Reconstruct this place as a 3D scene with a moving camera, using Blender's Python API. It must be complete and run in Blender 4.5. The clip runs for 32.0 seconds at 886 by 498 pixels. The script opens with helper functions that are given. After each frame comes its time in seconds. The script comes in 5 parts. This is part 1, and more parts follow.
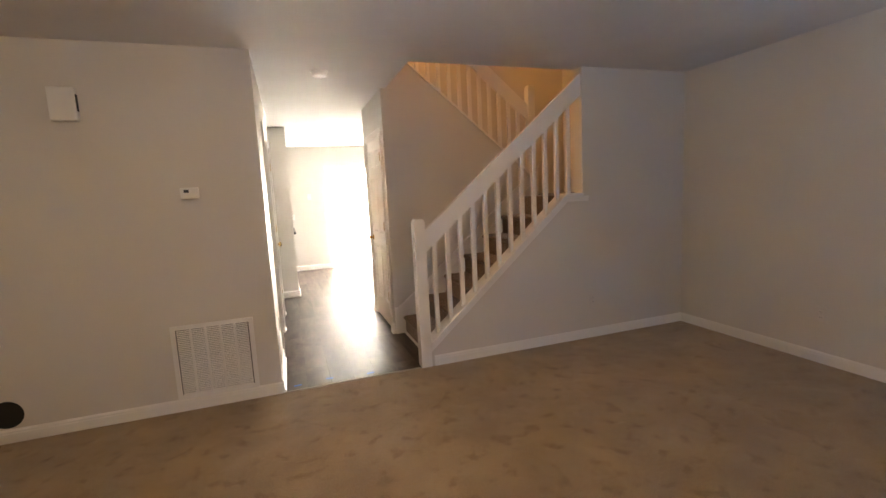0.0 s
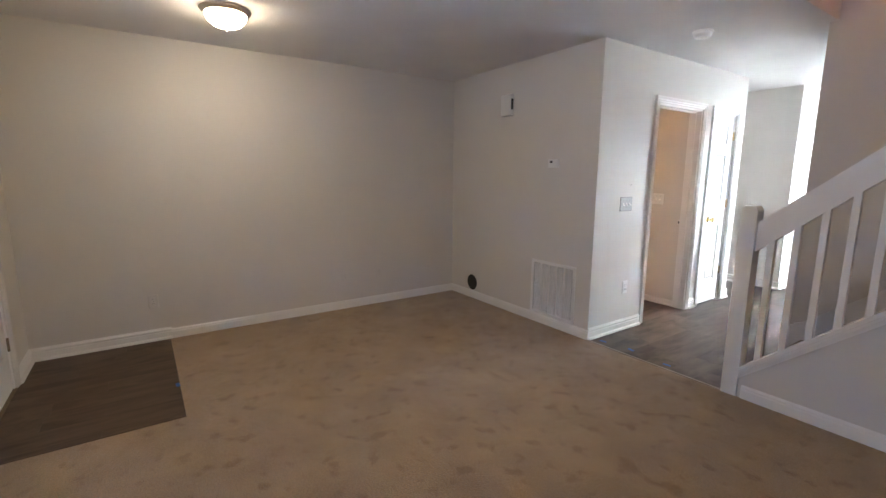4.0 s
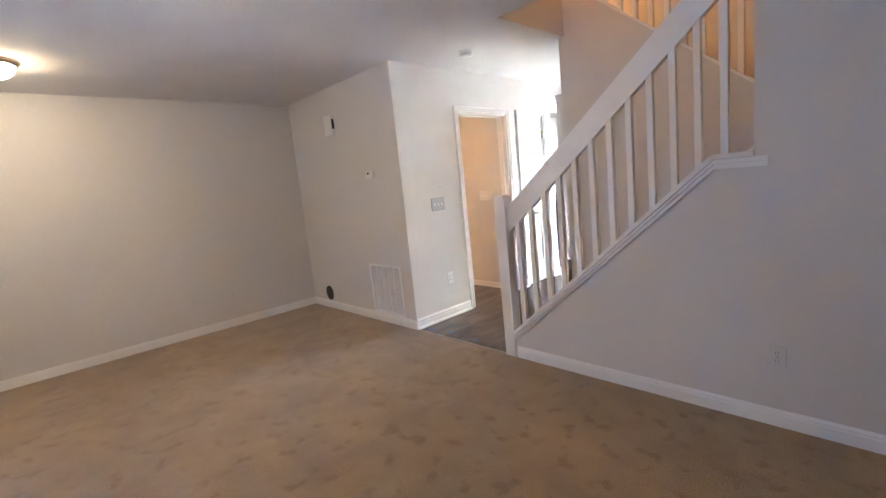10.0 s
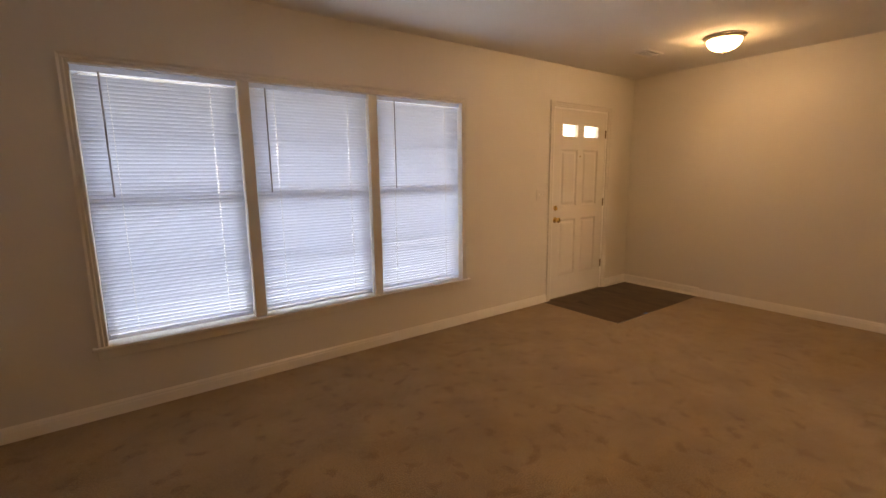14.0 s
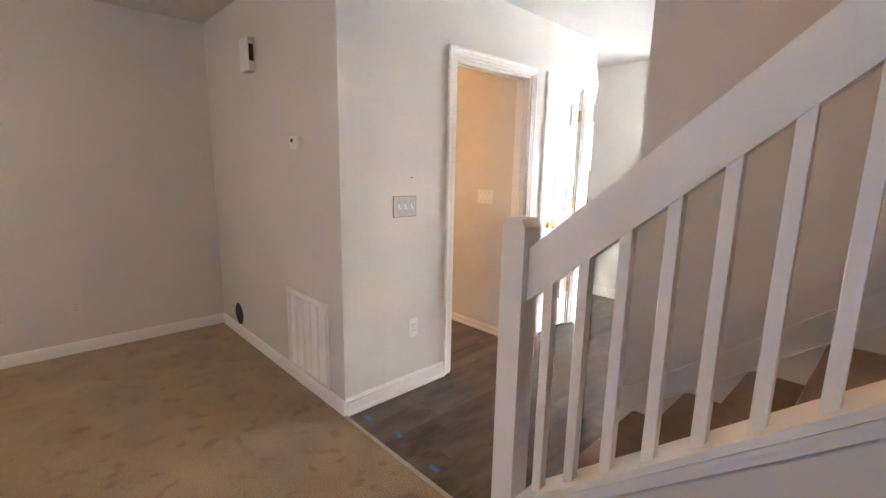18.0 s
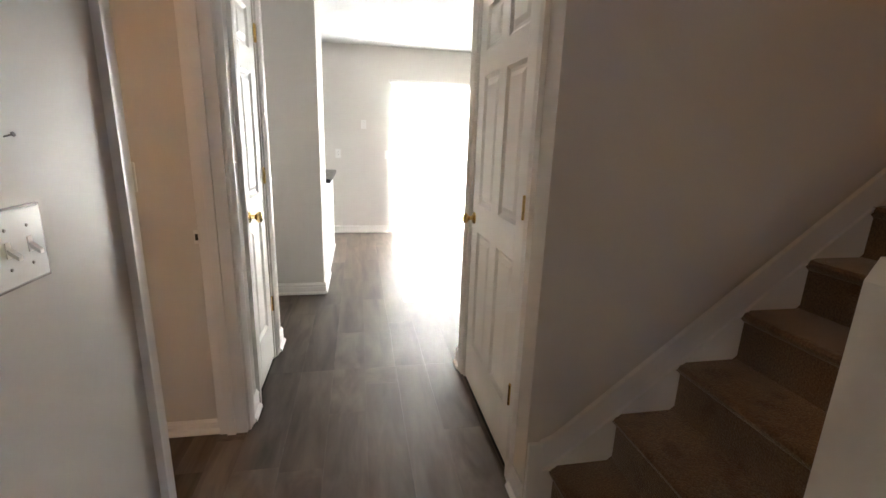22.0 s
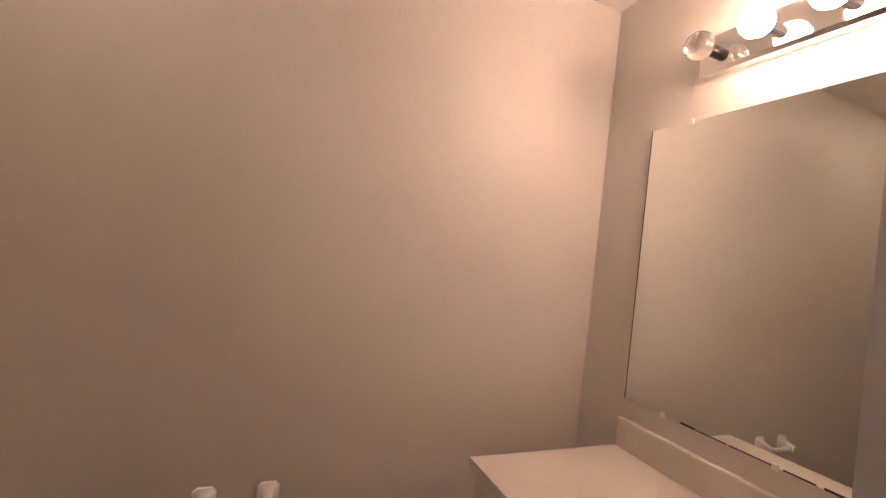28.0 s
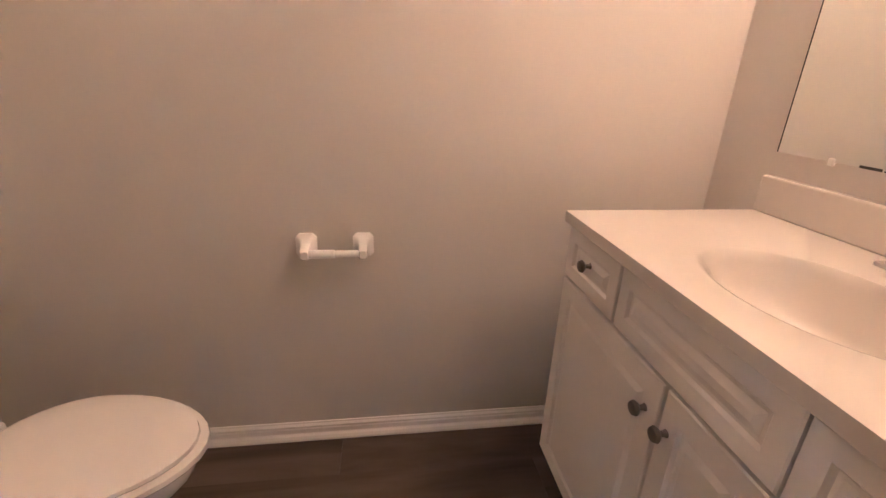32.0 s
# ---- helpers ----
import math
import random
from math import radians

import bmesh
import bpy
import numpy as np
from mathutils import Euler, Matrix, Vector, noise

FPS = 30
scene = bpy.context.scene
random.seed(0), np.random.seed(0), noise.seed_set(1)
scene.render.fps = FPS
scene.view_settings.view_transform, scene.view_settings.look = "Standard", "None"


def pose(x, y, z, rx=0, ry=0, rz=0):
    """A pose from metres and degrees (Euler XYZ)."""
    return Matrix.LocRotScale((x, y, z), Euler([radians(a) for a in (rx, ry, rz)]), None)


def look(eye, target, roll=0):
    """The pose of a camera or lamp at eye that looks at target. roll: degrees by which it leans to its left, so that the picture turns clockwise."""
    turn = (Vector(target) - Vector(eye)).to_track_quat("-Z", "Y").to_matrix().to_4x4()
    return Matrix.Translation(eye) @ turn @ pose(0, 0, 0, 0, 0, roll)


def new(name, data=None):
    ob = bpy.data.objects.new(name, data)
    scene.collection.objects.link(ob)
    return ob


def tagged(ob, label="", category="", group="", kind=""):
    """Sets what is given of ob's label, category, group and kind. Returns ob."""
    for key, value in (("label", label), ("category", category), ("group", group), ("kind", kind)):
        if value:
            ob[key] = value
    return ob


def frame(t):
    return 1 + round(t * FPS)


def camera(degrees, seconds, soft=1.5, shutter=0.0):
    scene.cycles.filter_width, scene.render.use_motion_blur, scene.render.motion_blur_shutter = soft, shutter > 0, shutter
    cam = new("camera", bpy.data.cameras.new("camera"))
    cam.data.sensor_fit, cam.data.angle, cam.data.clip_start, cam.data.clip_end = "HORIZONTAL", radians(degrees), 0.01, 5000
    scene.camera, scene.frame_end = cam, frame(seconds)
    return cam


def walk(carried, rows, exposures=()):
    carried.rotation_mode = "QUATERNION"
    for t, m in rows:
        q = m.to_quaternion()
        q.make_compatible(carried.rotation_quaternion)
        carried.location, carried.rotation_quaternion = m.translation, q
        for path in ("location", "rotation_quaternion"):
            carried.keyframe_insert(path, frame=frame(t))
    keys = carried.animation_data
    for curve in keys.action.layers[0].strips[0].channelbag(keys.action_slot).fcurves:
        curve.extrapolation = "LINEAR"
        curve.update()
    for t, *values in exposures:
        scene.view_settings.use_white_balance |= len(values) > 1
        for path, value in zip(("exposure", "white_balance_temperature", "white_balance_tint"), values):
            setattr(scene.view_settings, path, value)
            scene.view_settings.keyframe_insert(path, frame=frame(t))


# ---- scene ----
cam = camera(90.0, 32.0)
PATH = [
    (0, (0.201, 0.182, 1.418), (0.849, 2.058, 1.166), -2.9),
    (0.5, (0.317, 0.263, 1.425), (0.688, 2.213, 1.184), -3.8),
    (1, (0.553, 0.353, 1.44), (0.648, 2.338, 1.212), -3.2),
    (1.5, (0.871, 0.306, 1.397), (0.556, 2.259, 1.101), -3.2),
    (2, (1.108, 0.394, 1.371), (0.491, 2.269, 1.049), -2.3),
    (2.5, (1.373, 0.496, 1.396), (0.445, 2.234, 1.055), -1.5),
    (3, (1.689, 0.553, 1.401), (0.471, 2.102, 1.058), -0.0),
    (3.5, (1.985, 0.489, 1.398), (0.602, 1.893, 1.061), 0.5),
    (4, (2.354, 0.494, 1.397), (0.724, 1.604, 1.065), 0.3),
    (4.5, (2.629, 0.447, 1.419), (0.891, 1.378, 1.086), -0.2),
    (6.5, (3.284, 0.199, 1.411), (1.473, 0.981, 1.082), 1.2),
    (7, (3.372, 0.221, 1.43), (1.63, 1.139, 1.084), 1.7),
    (7.5, (3.373, 0.326, 1.381), (1.818, 1.542, 1.058), 1.9),
    (8, (3.387, 0.381, 1.365), (2.064, 1.847, 1.048), 1.7),
    (8.5, (3.42, 0.435, 1.37), (2.215, 1.999, 1.049), 1.0),
    (9, (3.394, 0.437, 1.385), (2.222, 2.024, 1.054), -1.0),
    (9.5, (3.364, 0.667, 1.362), (2.133, 2.207, 1.029), -3.1),
    (10, (3.237, 1.032, 1.352), (1.788, 2.379, 1.057), -5.8),
    (10.5, (3.209, 1.409, 1.328), (1.459, 2.347, 1.088), -7.8),
    (11, (3.066, 1.679, 1.403), (1.146, 2.178, 1.143), -4.8),
    (11.5, (2.953, 1.922, 1.405), (0.971, 1.93, 1.136), -3.1),
    (12, (2.933, 2.158, 1.369), (1.06, 1.51, 1.101), -1.7),
    (12.5, (2.891, 2.403, 1.336), (1.241, 1.305, 1.071), -1.0),
    (13, (2.946, 2.573, 1.359), (1.542, 1.175, 1.087), -1.2),
    (13.5, (3.088, 2.714, 1.384), (1.932, 1.115, 1.054), -0.8),
    (15.5, (3.141, 2.864, 1.263), (1.805, 1.423, 0.893), 0.3),
    (16, (3.015, 2.748, 1.319), (1.434, 1.594, 0.907), 1.8),
    (16.5, (2.83, 2.573, 1.378), (1.01, 1.884, 0.915), 1.7),
    (17, (2.671, 2.438, 1.389), (0.727, 2.488, 0.921), -2.1),
    (17.5, (2.337, 2.420, 1.387), (0.530, 3.172, 0.980), -0.4),
    (18, (2.061, 2.381, 1.378), (0.638, 3.738, 1.015), 1.1),
    (18.5, (1.815, 2.308, 1.386), (0.935, 4.067, 1.021), 3.0),
    (19, (1.515, 2.275, 1.407), (1.090, 4.196, 1.047), 3.2),
    (19.5, (1.312, 2.196, 1.404), (1.279, 4.17, 1.083), 3.4),
    (20, (1.045, 2.237, 1.452), (1.459, 4.167, 1.132), 4.2),
    (20.5, (0.855, 2.436, 1.430), (1.372, 4.342, 1.111), 3.5),
    (21, (0.654, 2.648, 1.390), (1.167, 4.550, 1.047), 3.05),
    (21.5, (0.567, 2.943, 1.355), (1.075, 4.824, 0.904), 2.9),
    (22, (0.566, 3.248, 1.333), (0.936, 5.154, 0.844), 1.9),
    (22.5, (0.547, 3.522, 1.312), (0.708, 5.441, 0.779), 0.45),
    (23, (0.558, 3.737, 1.311), (0.341, 5.636, 0.728), -0.75),
    (23.5, (0.596, 3.935, 1.314), (-0.096, 5.699, 0.672), 1.3),
    (24, (0.563, 4.125, 1.288), (-0.479, 5.691, 0.609), 0.6),
    (24.5, (0.49, 4.293, 1.324), (-0.88, 5.583, 0.647), -1.1),
    (25, (0.419, 4.476, 1.325), (-1.243, 5.406, 0.715), 0.7),
    (25.5, (0.295, 4.591, 1.341), (-1.521, 5.212, 0.777), 0.9),
    (27.5, (-0.469, 4.744, 1.459), (-2.419, 5.124, 1.229), 2.2),
    (28, (-0.606, 4.718, 1.465), (-2.458, 5.472, 1.473), 6.1),
    (28.5, (-0.664, 4.709, 1.53), (-2.446, 5.615, 1.596), 8.2),
    (29, (-0.67, 4.73, 1.503), (-2.446, 5.645, 1.599), 8.7),
    (29.5, (-0.671, 4.757, 1.449), (-2.447, 5.675, 1.511), 9.7),
    (30, (-0.675, 4.788, 1.406), (-2.457, 5.692, 1.31), 9.1),
    (30.5, (-0.682, 4.814, 1.339), (-2.47, 5.673, 1.081), 7.5),
    (31, (-0.691, 4.83, 1.291), (-2.489, 5.595, 0.863), 5.9),
    (31.5, (-0.703, 4.844, 1.238), (-2.51, 5.419, 0.602), 4.5),
    (32, (-0.69, 4.855, 1.191), (-2.534, 5.133, 0.467), 2.2),
]

EXPO = [  # seconds, stops, kelvin, tint
    (0, 4.78, 7300, 16),
    (1, 4.76, 6150, 14),
    (2, 4.72, 5850, 12),
    (4.5, 4.84, 5500, 12),
    (5.5, 4.8, 9580, 24),
    (6.5, 4.74, 13470, 32),
    (7, 4.75, 14680, 32),
    (7.5, 4.95, 12730, 32),
    (8, 5.27, 9990, 32),
    (8.5, 5.32, 7240, 20),
    (9, 5.32, 5700, 16),
    (11, 5.18, 5900, 12),
    (11.5, 4.84, 7400, 18),
    (12, 4.6, 8710, 24),
    (12.5, 4.40, 11000, 29),
    (13.5, 4.34, 11900, 28),
    (15.5, 4.8, 12550, 28),
    (16, 4.72, 12740, 28),
    (17, 5.02, 13890, 36),
    (17.5, 5.1, 9250, 26),
    (18, 5.17, 6050, 16),
    (19, 4.62, 6000, 12),
    (20, 4.42, 6060, 12),
    (21, 3.9, 6200, 12),
    (22, 3.9, 6300, 13),
    (23, 3.75, 6450, 15),
    (24, 3.06, 6400, 16),
    (25, 4.03, 6550, 20),
    (26.5, 3.66, 5450, 20),
    (28, 3.32, 4600, 20),
    (29, 3.15, 4600, 20),
    (30, 3.30, 4600, 20),
    (31, 3.64, 4600, 20),
    (32, 4.2, 4560, 19),
]
walk(cam, [(t, look(eye, target, roll)) for t, eye, target, roll in PATH], EXPO)

# ---- plan, in metres ----
XL, XR = -1.95, 3.90          # party walls
YF, YV = -0.29, 3.565         # window wall, grille wall
HL, HR = 0.053, 1.145         # hall walls
YB = 4.535                    # wall behind the stairs
YS = 3.555                    # knee wall face
YE = 9.45                     # rear wall with the sliding door
CEIL, FLOOR2 = 2.445, 2.745
TW = 0.115                    # wall thickness
BX0, BX1, BY0, BY1 = XL, HL - TW, YV + TW, 5.893   # bathroom
SW = 5.158                     # bathroom switch wall

# ---- world and lights ----
world = bpy.data.worlds.new("World")
scene.world = world
world.use_nodes = True
wn = world.node_tree.nodes
sky = wn.new("ShaderNodeTexSky")
sky.sky_type, sky.sun_disc = "NISHITA", False
sky.sun_elevation, sky.sun_rotation = radians(36), radians(4)
world.node_tree.links.new(sky.outputs[0], wn["Background"].inputs[0])
wn["Background"].inputs[1].default_value = 0.05


def lamp(name, kind, m, energy, color=(1, 1, 1), size=(1, 1), radius=0.05):
    d = bpy.data.lights.new(name, kind)
    d.energy, d.color = energy, color
    if kind == "AREA":
        d.shape, d.size, d.size_y = "RECTANGLE", size[0], size[1]
    elif kind == "POINT":
        d.shadow_soft_size = radius
    ob = new(name, d)
    ob.matrix_world = m
    return ob


sun = lamp("sun", "SUN", look((1.135, 9.42, 1.86), (0.985, 6.74, 0.0)), 5.0, (1.0, 0.95, 0.88))
sun.data.angle = radians(0.5)
lamp("window_daylight", "AREA", look((1.96, YF - 0.42, 1.02), (1.96, 2.0, 1.25)), 5.7, (0.40, 0.655, 1.0), (2.9, 1.35))
lamp("slider_daylight", "AREA", look((1.9, YE + 0.35, 1.05), (1.9, 5.0, 1.0)), 25, (0.85, 0.97, 1.0), (1.9, 2.0))
lamp("door_daylight", "AREA", look((-1.0, YF - 0.45, 1.80), (-1.0, 2.0, 1.7)), 0.8, (0.85, 0.92, 1.0), (1.5, 0.8))
lamp("upstairs_light", "POINT", pose(0.75, 4.7, 4.55), 2.2, (1.0, 0.50, 0.17), radius=0.12)


# ---- materials ----
def mat(name, base, rough=0.6, var=0.08, scale=4.0, fine=60.0, bump=0.1, metal=0.0, spec=0.5, dist=0.004, other=None):
    m = bpy.data.materials.new(name)
    m.use_nodes = True
    n, l = m.node_tree.nodes, m.node_tree.links
    p = n["Principled BSDF"]
    co = n.new("ShaderNodeTexCoord")
    a, b = n.new("ShaderNodeTexNoise"), n.new("ShaderNodeTexNoise")
    a.inputs["Scale"].default_value, b.inputs["Scale"].default_value = scale, fine
    a.inputs["Detail"].default_value, b.inputs["Detail"].default_value = 4, 3
    for q in (a, b):
        l.new(co.outputs["Object"], q.inputs["Vector"])
    mx = n.new("ShaderNodeMath")
    mx.operation = "MULTIPLY_ADD"
    l.new(b.outputs["Fac"], mx.inputs[0])
    mx.inputs[1].default_value = 0.4
    l.new(a.outputs["Fac"], mx.inputs[2])
    ramp = n.new("ShaderNodeValToRGB")
    l.new(mx.outputs[0], ramp.inputs[0])
    lo = other or tuple(c * (1 - var) for c in base)
    hi = tuple(min(1.0, c * (1 + var)) for c in base)
    ramp.color_ramp.elements[0].position, ramp.color_ramp.elements[1].position = 0.45, 0.95
    ramp.color_ramp.elements[0].color, ramp.color_ramp.elements[1].color = (*lo, 1), (*hi, 1)
    l.new(ramp.outputs[0], p.inputs["Base Color"])
    p.inputs["Roughness"].default_value = rough
    p.inputs["Metallic"].default_value = metal
    p.inputs["Specular IOR Level"].default_value = spec
    if bump:
        bp = n.new("ShaderNodeBump")
        bp.inputs["Strength"].default_value, bp.inputs["Distance"].default_value = bump, dist
        l.new(b.outputs["Fac"], bp.inputs["Height"])
        l.new(bp.outputs[0], p.inputs["Normal"])
    return m


def wood_mat(name, dark, light, rough):
    m = bpy.data.materials.new(name)
    m.use_nodes = True
    n, l = m.node_tree.nodes, m.node_tree.links
    p = n["Principled BSDF"]
    co, info = n.new("ShaderNodeTexCoord"), n.new("ShaderNodeObjectInfo")
    add = n.new("ShaderNodeVectorMath")
    add.operation = "MULTIPLY_ADD"
    comb = n.new("ShaderNodeCombineXYZ")
    for k in range(3):
        l.new(info.outputs["Random"], comb.inputs[k])
    l.new(comb.outputs[0], add.inputs[0])
    add.inputs[1].default_value = (37, 53, 11)
    l.new(co.outputs["Object"], add.inputs[2])
    mp = n.new("ShaderNodeMapping")
    mp.inputs["Scale"].default_value = (1.5, 1.3, 1.0)
    l.new(add.outputs[0], mp.inputs["Vector"])
    g, f = n.new("ShaderNodeTexNoise"), n.new("ShaderNodeTexNoise")
    g.inputs["Scale"].default_value, g.inputs["Detail"].default_value, g.inputs["Distortion"].default_value = 1.2, 6, 0.6
    f.inputs["Scale"].default_value, f.inputs["Detail"].default_value = 5, 4
    for q in (g, f):
        l.new(mp.outputs[0], q.inputs["Vector"])
    s1, s2 = n.new("ShaderNodeMath"), n.new("ShaderNodeMath")
    s1.operation = s2.operation = "MULTIPLY_ADD"
    l.new(f.outputs["Fac"], s1.inputs[0])
    s1.inputs[1].default_value = 0.18
    l.new(g.outputs["Fac"], s1.inputs[2])
    l.new(info.outputs["Random"], s2.inputs[0])
    s2.inputs[1].default_value = 0.22
    l.new(s1.outputs[0], s2.inputs[2])
    r = n.new("ShaderNodeValToRGB")
    r.color_ramp.elements[0].position, r.color_ramp.elements[1].position = 0.42, 1.05
    r.color_ramp.elements[0].color, r.color_ramp.elements[1].color = (*dark, 1), (*light, 1)
    l.new(s2.outputs[0], r.inputs[0])
    l.new(r.outputs[0], p.inputs["Base Color"])
    p.inputs["Roughness"].default_value = rough
    p.inputs["Specular IOR Level"].default_value = 0.24
    bp = n.new("ShaderNodeBump")
    bp.inputs["Strength"].default_value, bp.inputs["Distance"].default_value = 0.06, 0.001
    l.new(f.outputs["Fac"], bp.inputs["Height"])
    l.new(bp.outputs[0], p.inputs["Normal"])
    return m


def carpet_mat(name, base):
    m = bpy.data.materials.new(name)
    m.use_nodes = True
    n, l = m.node_tree.nodes, m.node_tree.links
    p = n["Principled BSDF"]
    co = n.new("ShaderNodeTexCoord")
    big, mid, pile = n.new("ShaderNodeTexNoise"), n.new("ShaderNodeTexNoise"), n.new("ShaderNodeTexNoise")
    for q, s, d, w in ((big, 3.4, 5, 0.3), (mid, 10.0, 1.5, 0.0), (pile, 170, 3, 0)):
        q.inputs["Scale"].default_value, q.inputs["Detail"].default_value, q.inputs["Distortion"].default_value = s, d, w
        l.new(co.outputs["Object"], q.inputs["Vector"])
    ramp = n.new("ShaderNodeValToRGB")
    ramp.color_ramp.elements[0].position, ramp.color_ramp.elements[1].position = 0.31, 0.43
    ramp.color_ramp.elements[0].color = (*(c * f for c, f in zip(base, (0.76, 0.70, 0.65))), 1)
    ramp.color_ramp.elements[1].color = (*base, 1)
    l.new(mid.outputs["Fac"], ramp.inputs[0])
    ramp2 = n.new("ShaderNodeValToRGB")
    ramp2.color_ramp.elements[0].position, ramp2.color_ramp.elements[1].position = 0.35, 0.7
    ramp2.color_ramp.elements[0].color, ramp2.color_ramp.elements[1].color = (0.83, 0.81, 0.80, 1), (1.10, 1.09, 1.07, 1)
    l.new(big.outputs["Fac"], ramp2.inputs[0])
    ramp3 = n.new("ShaderNodeValToRGB")
    ramp3.color_ramp.elements[0].position, ramp3.color_ramp.elements[1].position = 0.3, 0.7
    ramp3.color_ramp.elements[0].color, ramp3.color_ramp.elements[1].color = (0.55, 0.55, 0.55, 1), (1.25, 1.25, 1.25, 1)
    l.new(pile.outputs["Fac"], ramp3.inputs[0])
    m1, m2 = n.new("ShaderNodeMixRGB"), n.new("ShaderNodeMixRGB")
    m1.blend_type = m2.blend_type = "MULTIPLY"
    m1.inputs[0].default_value = m2.inputs[0].default_value = 1
    l.new(ramp.outputs[0], m1.inputs[1])
    l.new(ramp2.outputs[0], m1.inputs[2])
    l.new(m1.outputs[0], m2.inputs[1])
    l.new(ramp3.outputs[0], m2.inputs[2])
    l.new(m2.outputs[0], p.inputs["Base Color"])
    p.inputs["Roughness"].default_value = 0.95
    p.inputs["Specular IOR Level"].default_value = 0.15
    p.inputs["Sheen Weight"].default_value = 0.5
    p.inputs["Sheen Roughness"].default_value = 0.4
    b1, b2 = n.new("ShaderNodeBump"), n.new("ShaderNodeBump")
    b1.inputs["Strength"].default_value, b1.inputs["Distance"].default_value = 0.7, 0.006
    b2.inputs["Strength"].default_value, b2.inputs["Distance"].default_value = 0.30, 0.008
    l.new(pile.outputs["Fac"], b1.inputs["Height"])
    l.new(mid.outputs["Fac"], b2.inputs["Height"])
    l.new(b2.outputs[0], b1.inputs["Normal"])
    l.new(b1.outputs[0], p.inputs["Normal"])
    return m


def blind_mat(name, color, through_part):
    m = bpy.data.materials.new(name)
    m.use_nodes = True
    n, l = m.node_tree.nodes, m.node_tree.links
    p = n["Principled BSDF"]
    p.inputs["Base Color"].default_value, p.inputs["Roughness"].default_value = (*color, 1), 0.45
    tr, mix = n.new("ShaderNodeBsdfTranslucent"), n.new("ShaderNodeMixShader")
    tr.inputs["Color"].default_value = (*color, 1)
    mix.inputs[0].default_value = through_part
    l.new(p.outputs[0], mix.inputs[1])
    l.new(tr.outputs[0], mix.inputs[2])
    l.new(mix.outputs[0], n["Material Output"].inputs["Surface"])
    return m


def glow_mat(name, color, strength):
    m = bpy.data.materials.new(name)
    m.use_nodes = True
    p = m.node_tree.nodes["Principled BSDF"]
    p.inputs["Base Color"].default_value = (0.85, 0.85, 0.85, 1)
    p.inputs["Emission Color"].default_value = (*color, 1)
    p.inputs["Emission Strength"].default_value = strength
    return m


def glass_mat(name, rough=0.0, ior=1.45, tone=1.0, clear=1.0):
    m = bpy.data.materials.new(name)
    m.use_nodes = True
    p = m.node_tree.nodes["Principled BSDF"]
    p.inputs["Transmission Weight"].default_value, p.inputs["Roughness"].default_value = clear, rough
    p.inputs["IOR"].default_value = ior
    p.inputs["Base Color"].default_value = (tone, tone, tone, 1)
    return m


WALL = mat("wall_paint", (0.66, 0.628, 0.585), 0.39, 0.03, 1.3, 120, 0.05, spec=0.25, dist=0.002)
CEILM = mat("ceiling_paint", (0.72, 0.706, 0.69), 0.9, 0.04, 2.0, 70, 0.35, dist=0.006)
TRIM = mat("trim_paint", (0.80, 0.78, 0.75), 0.38, 0.03, 3, 90, 0.04, dist=0.002)
DOOR = mat("door_paint", (0.80, 0.78, 0.74), 0.42, 0.03, 3, 160, 0.06, dist=0.002)
CARPET = carpet_mat("carpet", (0.345, 0.242, 0.138))
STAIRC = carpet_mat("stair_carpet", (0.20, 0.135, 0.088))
PLANK = wood_mat("vinyl_plank", (0.042, 0.031, 0.025), (0.165, 0.127, 0.101), 0.44)
# Darker copy of vinyl_plank, with the entry's shade put into the colour.
PLANKSHADE = wood_mat("shaded_vinyl_plank", (0.034, 0.021, 0.014), (0.128, 0.086, 0.060), 0.42)
SUBFL = mat("joint_dark", (0.03, 0.025, 0.02), 0.8, 0.1)
BRASS = mat("brass", (0.78, 0.56, 0.24), 0.22, 0.05, 20, 200, 0.02, metal=1.0)
# Brass darkened: the hinge leaf's dark reflection is put into the colour.
DARKBRASS = mat("dark_brass", (0.42, 0.33, 0.18), 0.2, 0.2, 30, 200, 0.03, metal=1.0)
NICKEL = mat("brushed_nickel", (0.52, 0.45, 0.38), 0.32, 0.06, 20, 200, 0.03, metal=1.0)
PEWTER = mat("pewter", (0.22, 0.20, 0.19), 0.35, 0.1, 30, 200, 0.05, metal=1.0)
CHROME = mat("chrome", (0.80, 0.80, 0.81), 0.08, 0.02, 10, 90, 0.0, metal=1.0)
BRONZE = mat("worn_hinge", (0.22, 0.17, 0.11), 0.45, 0.15, 40, 200, 0.05, metal=0.9)
POLISHED = mat("polished_plate", (0.84, 0.85, 0.85), 0.2, 0.02, 6, 60, 0.0, metal=0.4)
RAWWOOD = mat("bare_pine", (0.36, 0.20, 0.10), 0.5, 0.2, 5, 60, 0.1, dist=0.002)
PLASTIC = mat("white_plastic", (0.78, 0.77, 0.74), 0.4, 0.02, 8, 100, 0.0)
# Near-black for dark parts and for shade put into holes, slots and ducts.
DARK = mat("near_black", (0.02, 0.02, 0.02), 0.7, 0.1)
VANITY = mat("vanity_paint", (0.75, 0.72, 0.68), 0.35, 0.03, 3, 90, 0.03, dist=0.002)
MARBLE = mat("cultured_marble", (0.68, 0.635, 0.585), 0.09, 0.03, 2, 9, 0.0)
PORCELAIN = mat("porcelain", (0.84, 0.81, 0.78), 0.10, 0.02, 3, 30, 0.0)
GRILLE = mat("grille_paint", (0.78, 0.77, 0.76), 0.45, 0.03, 4, 60, 0.0)
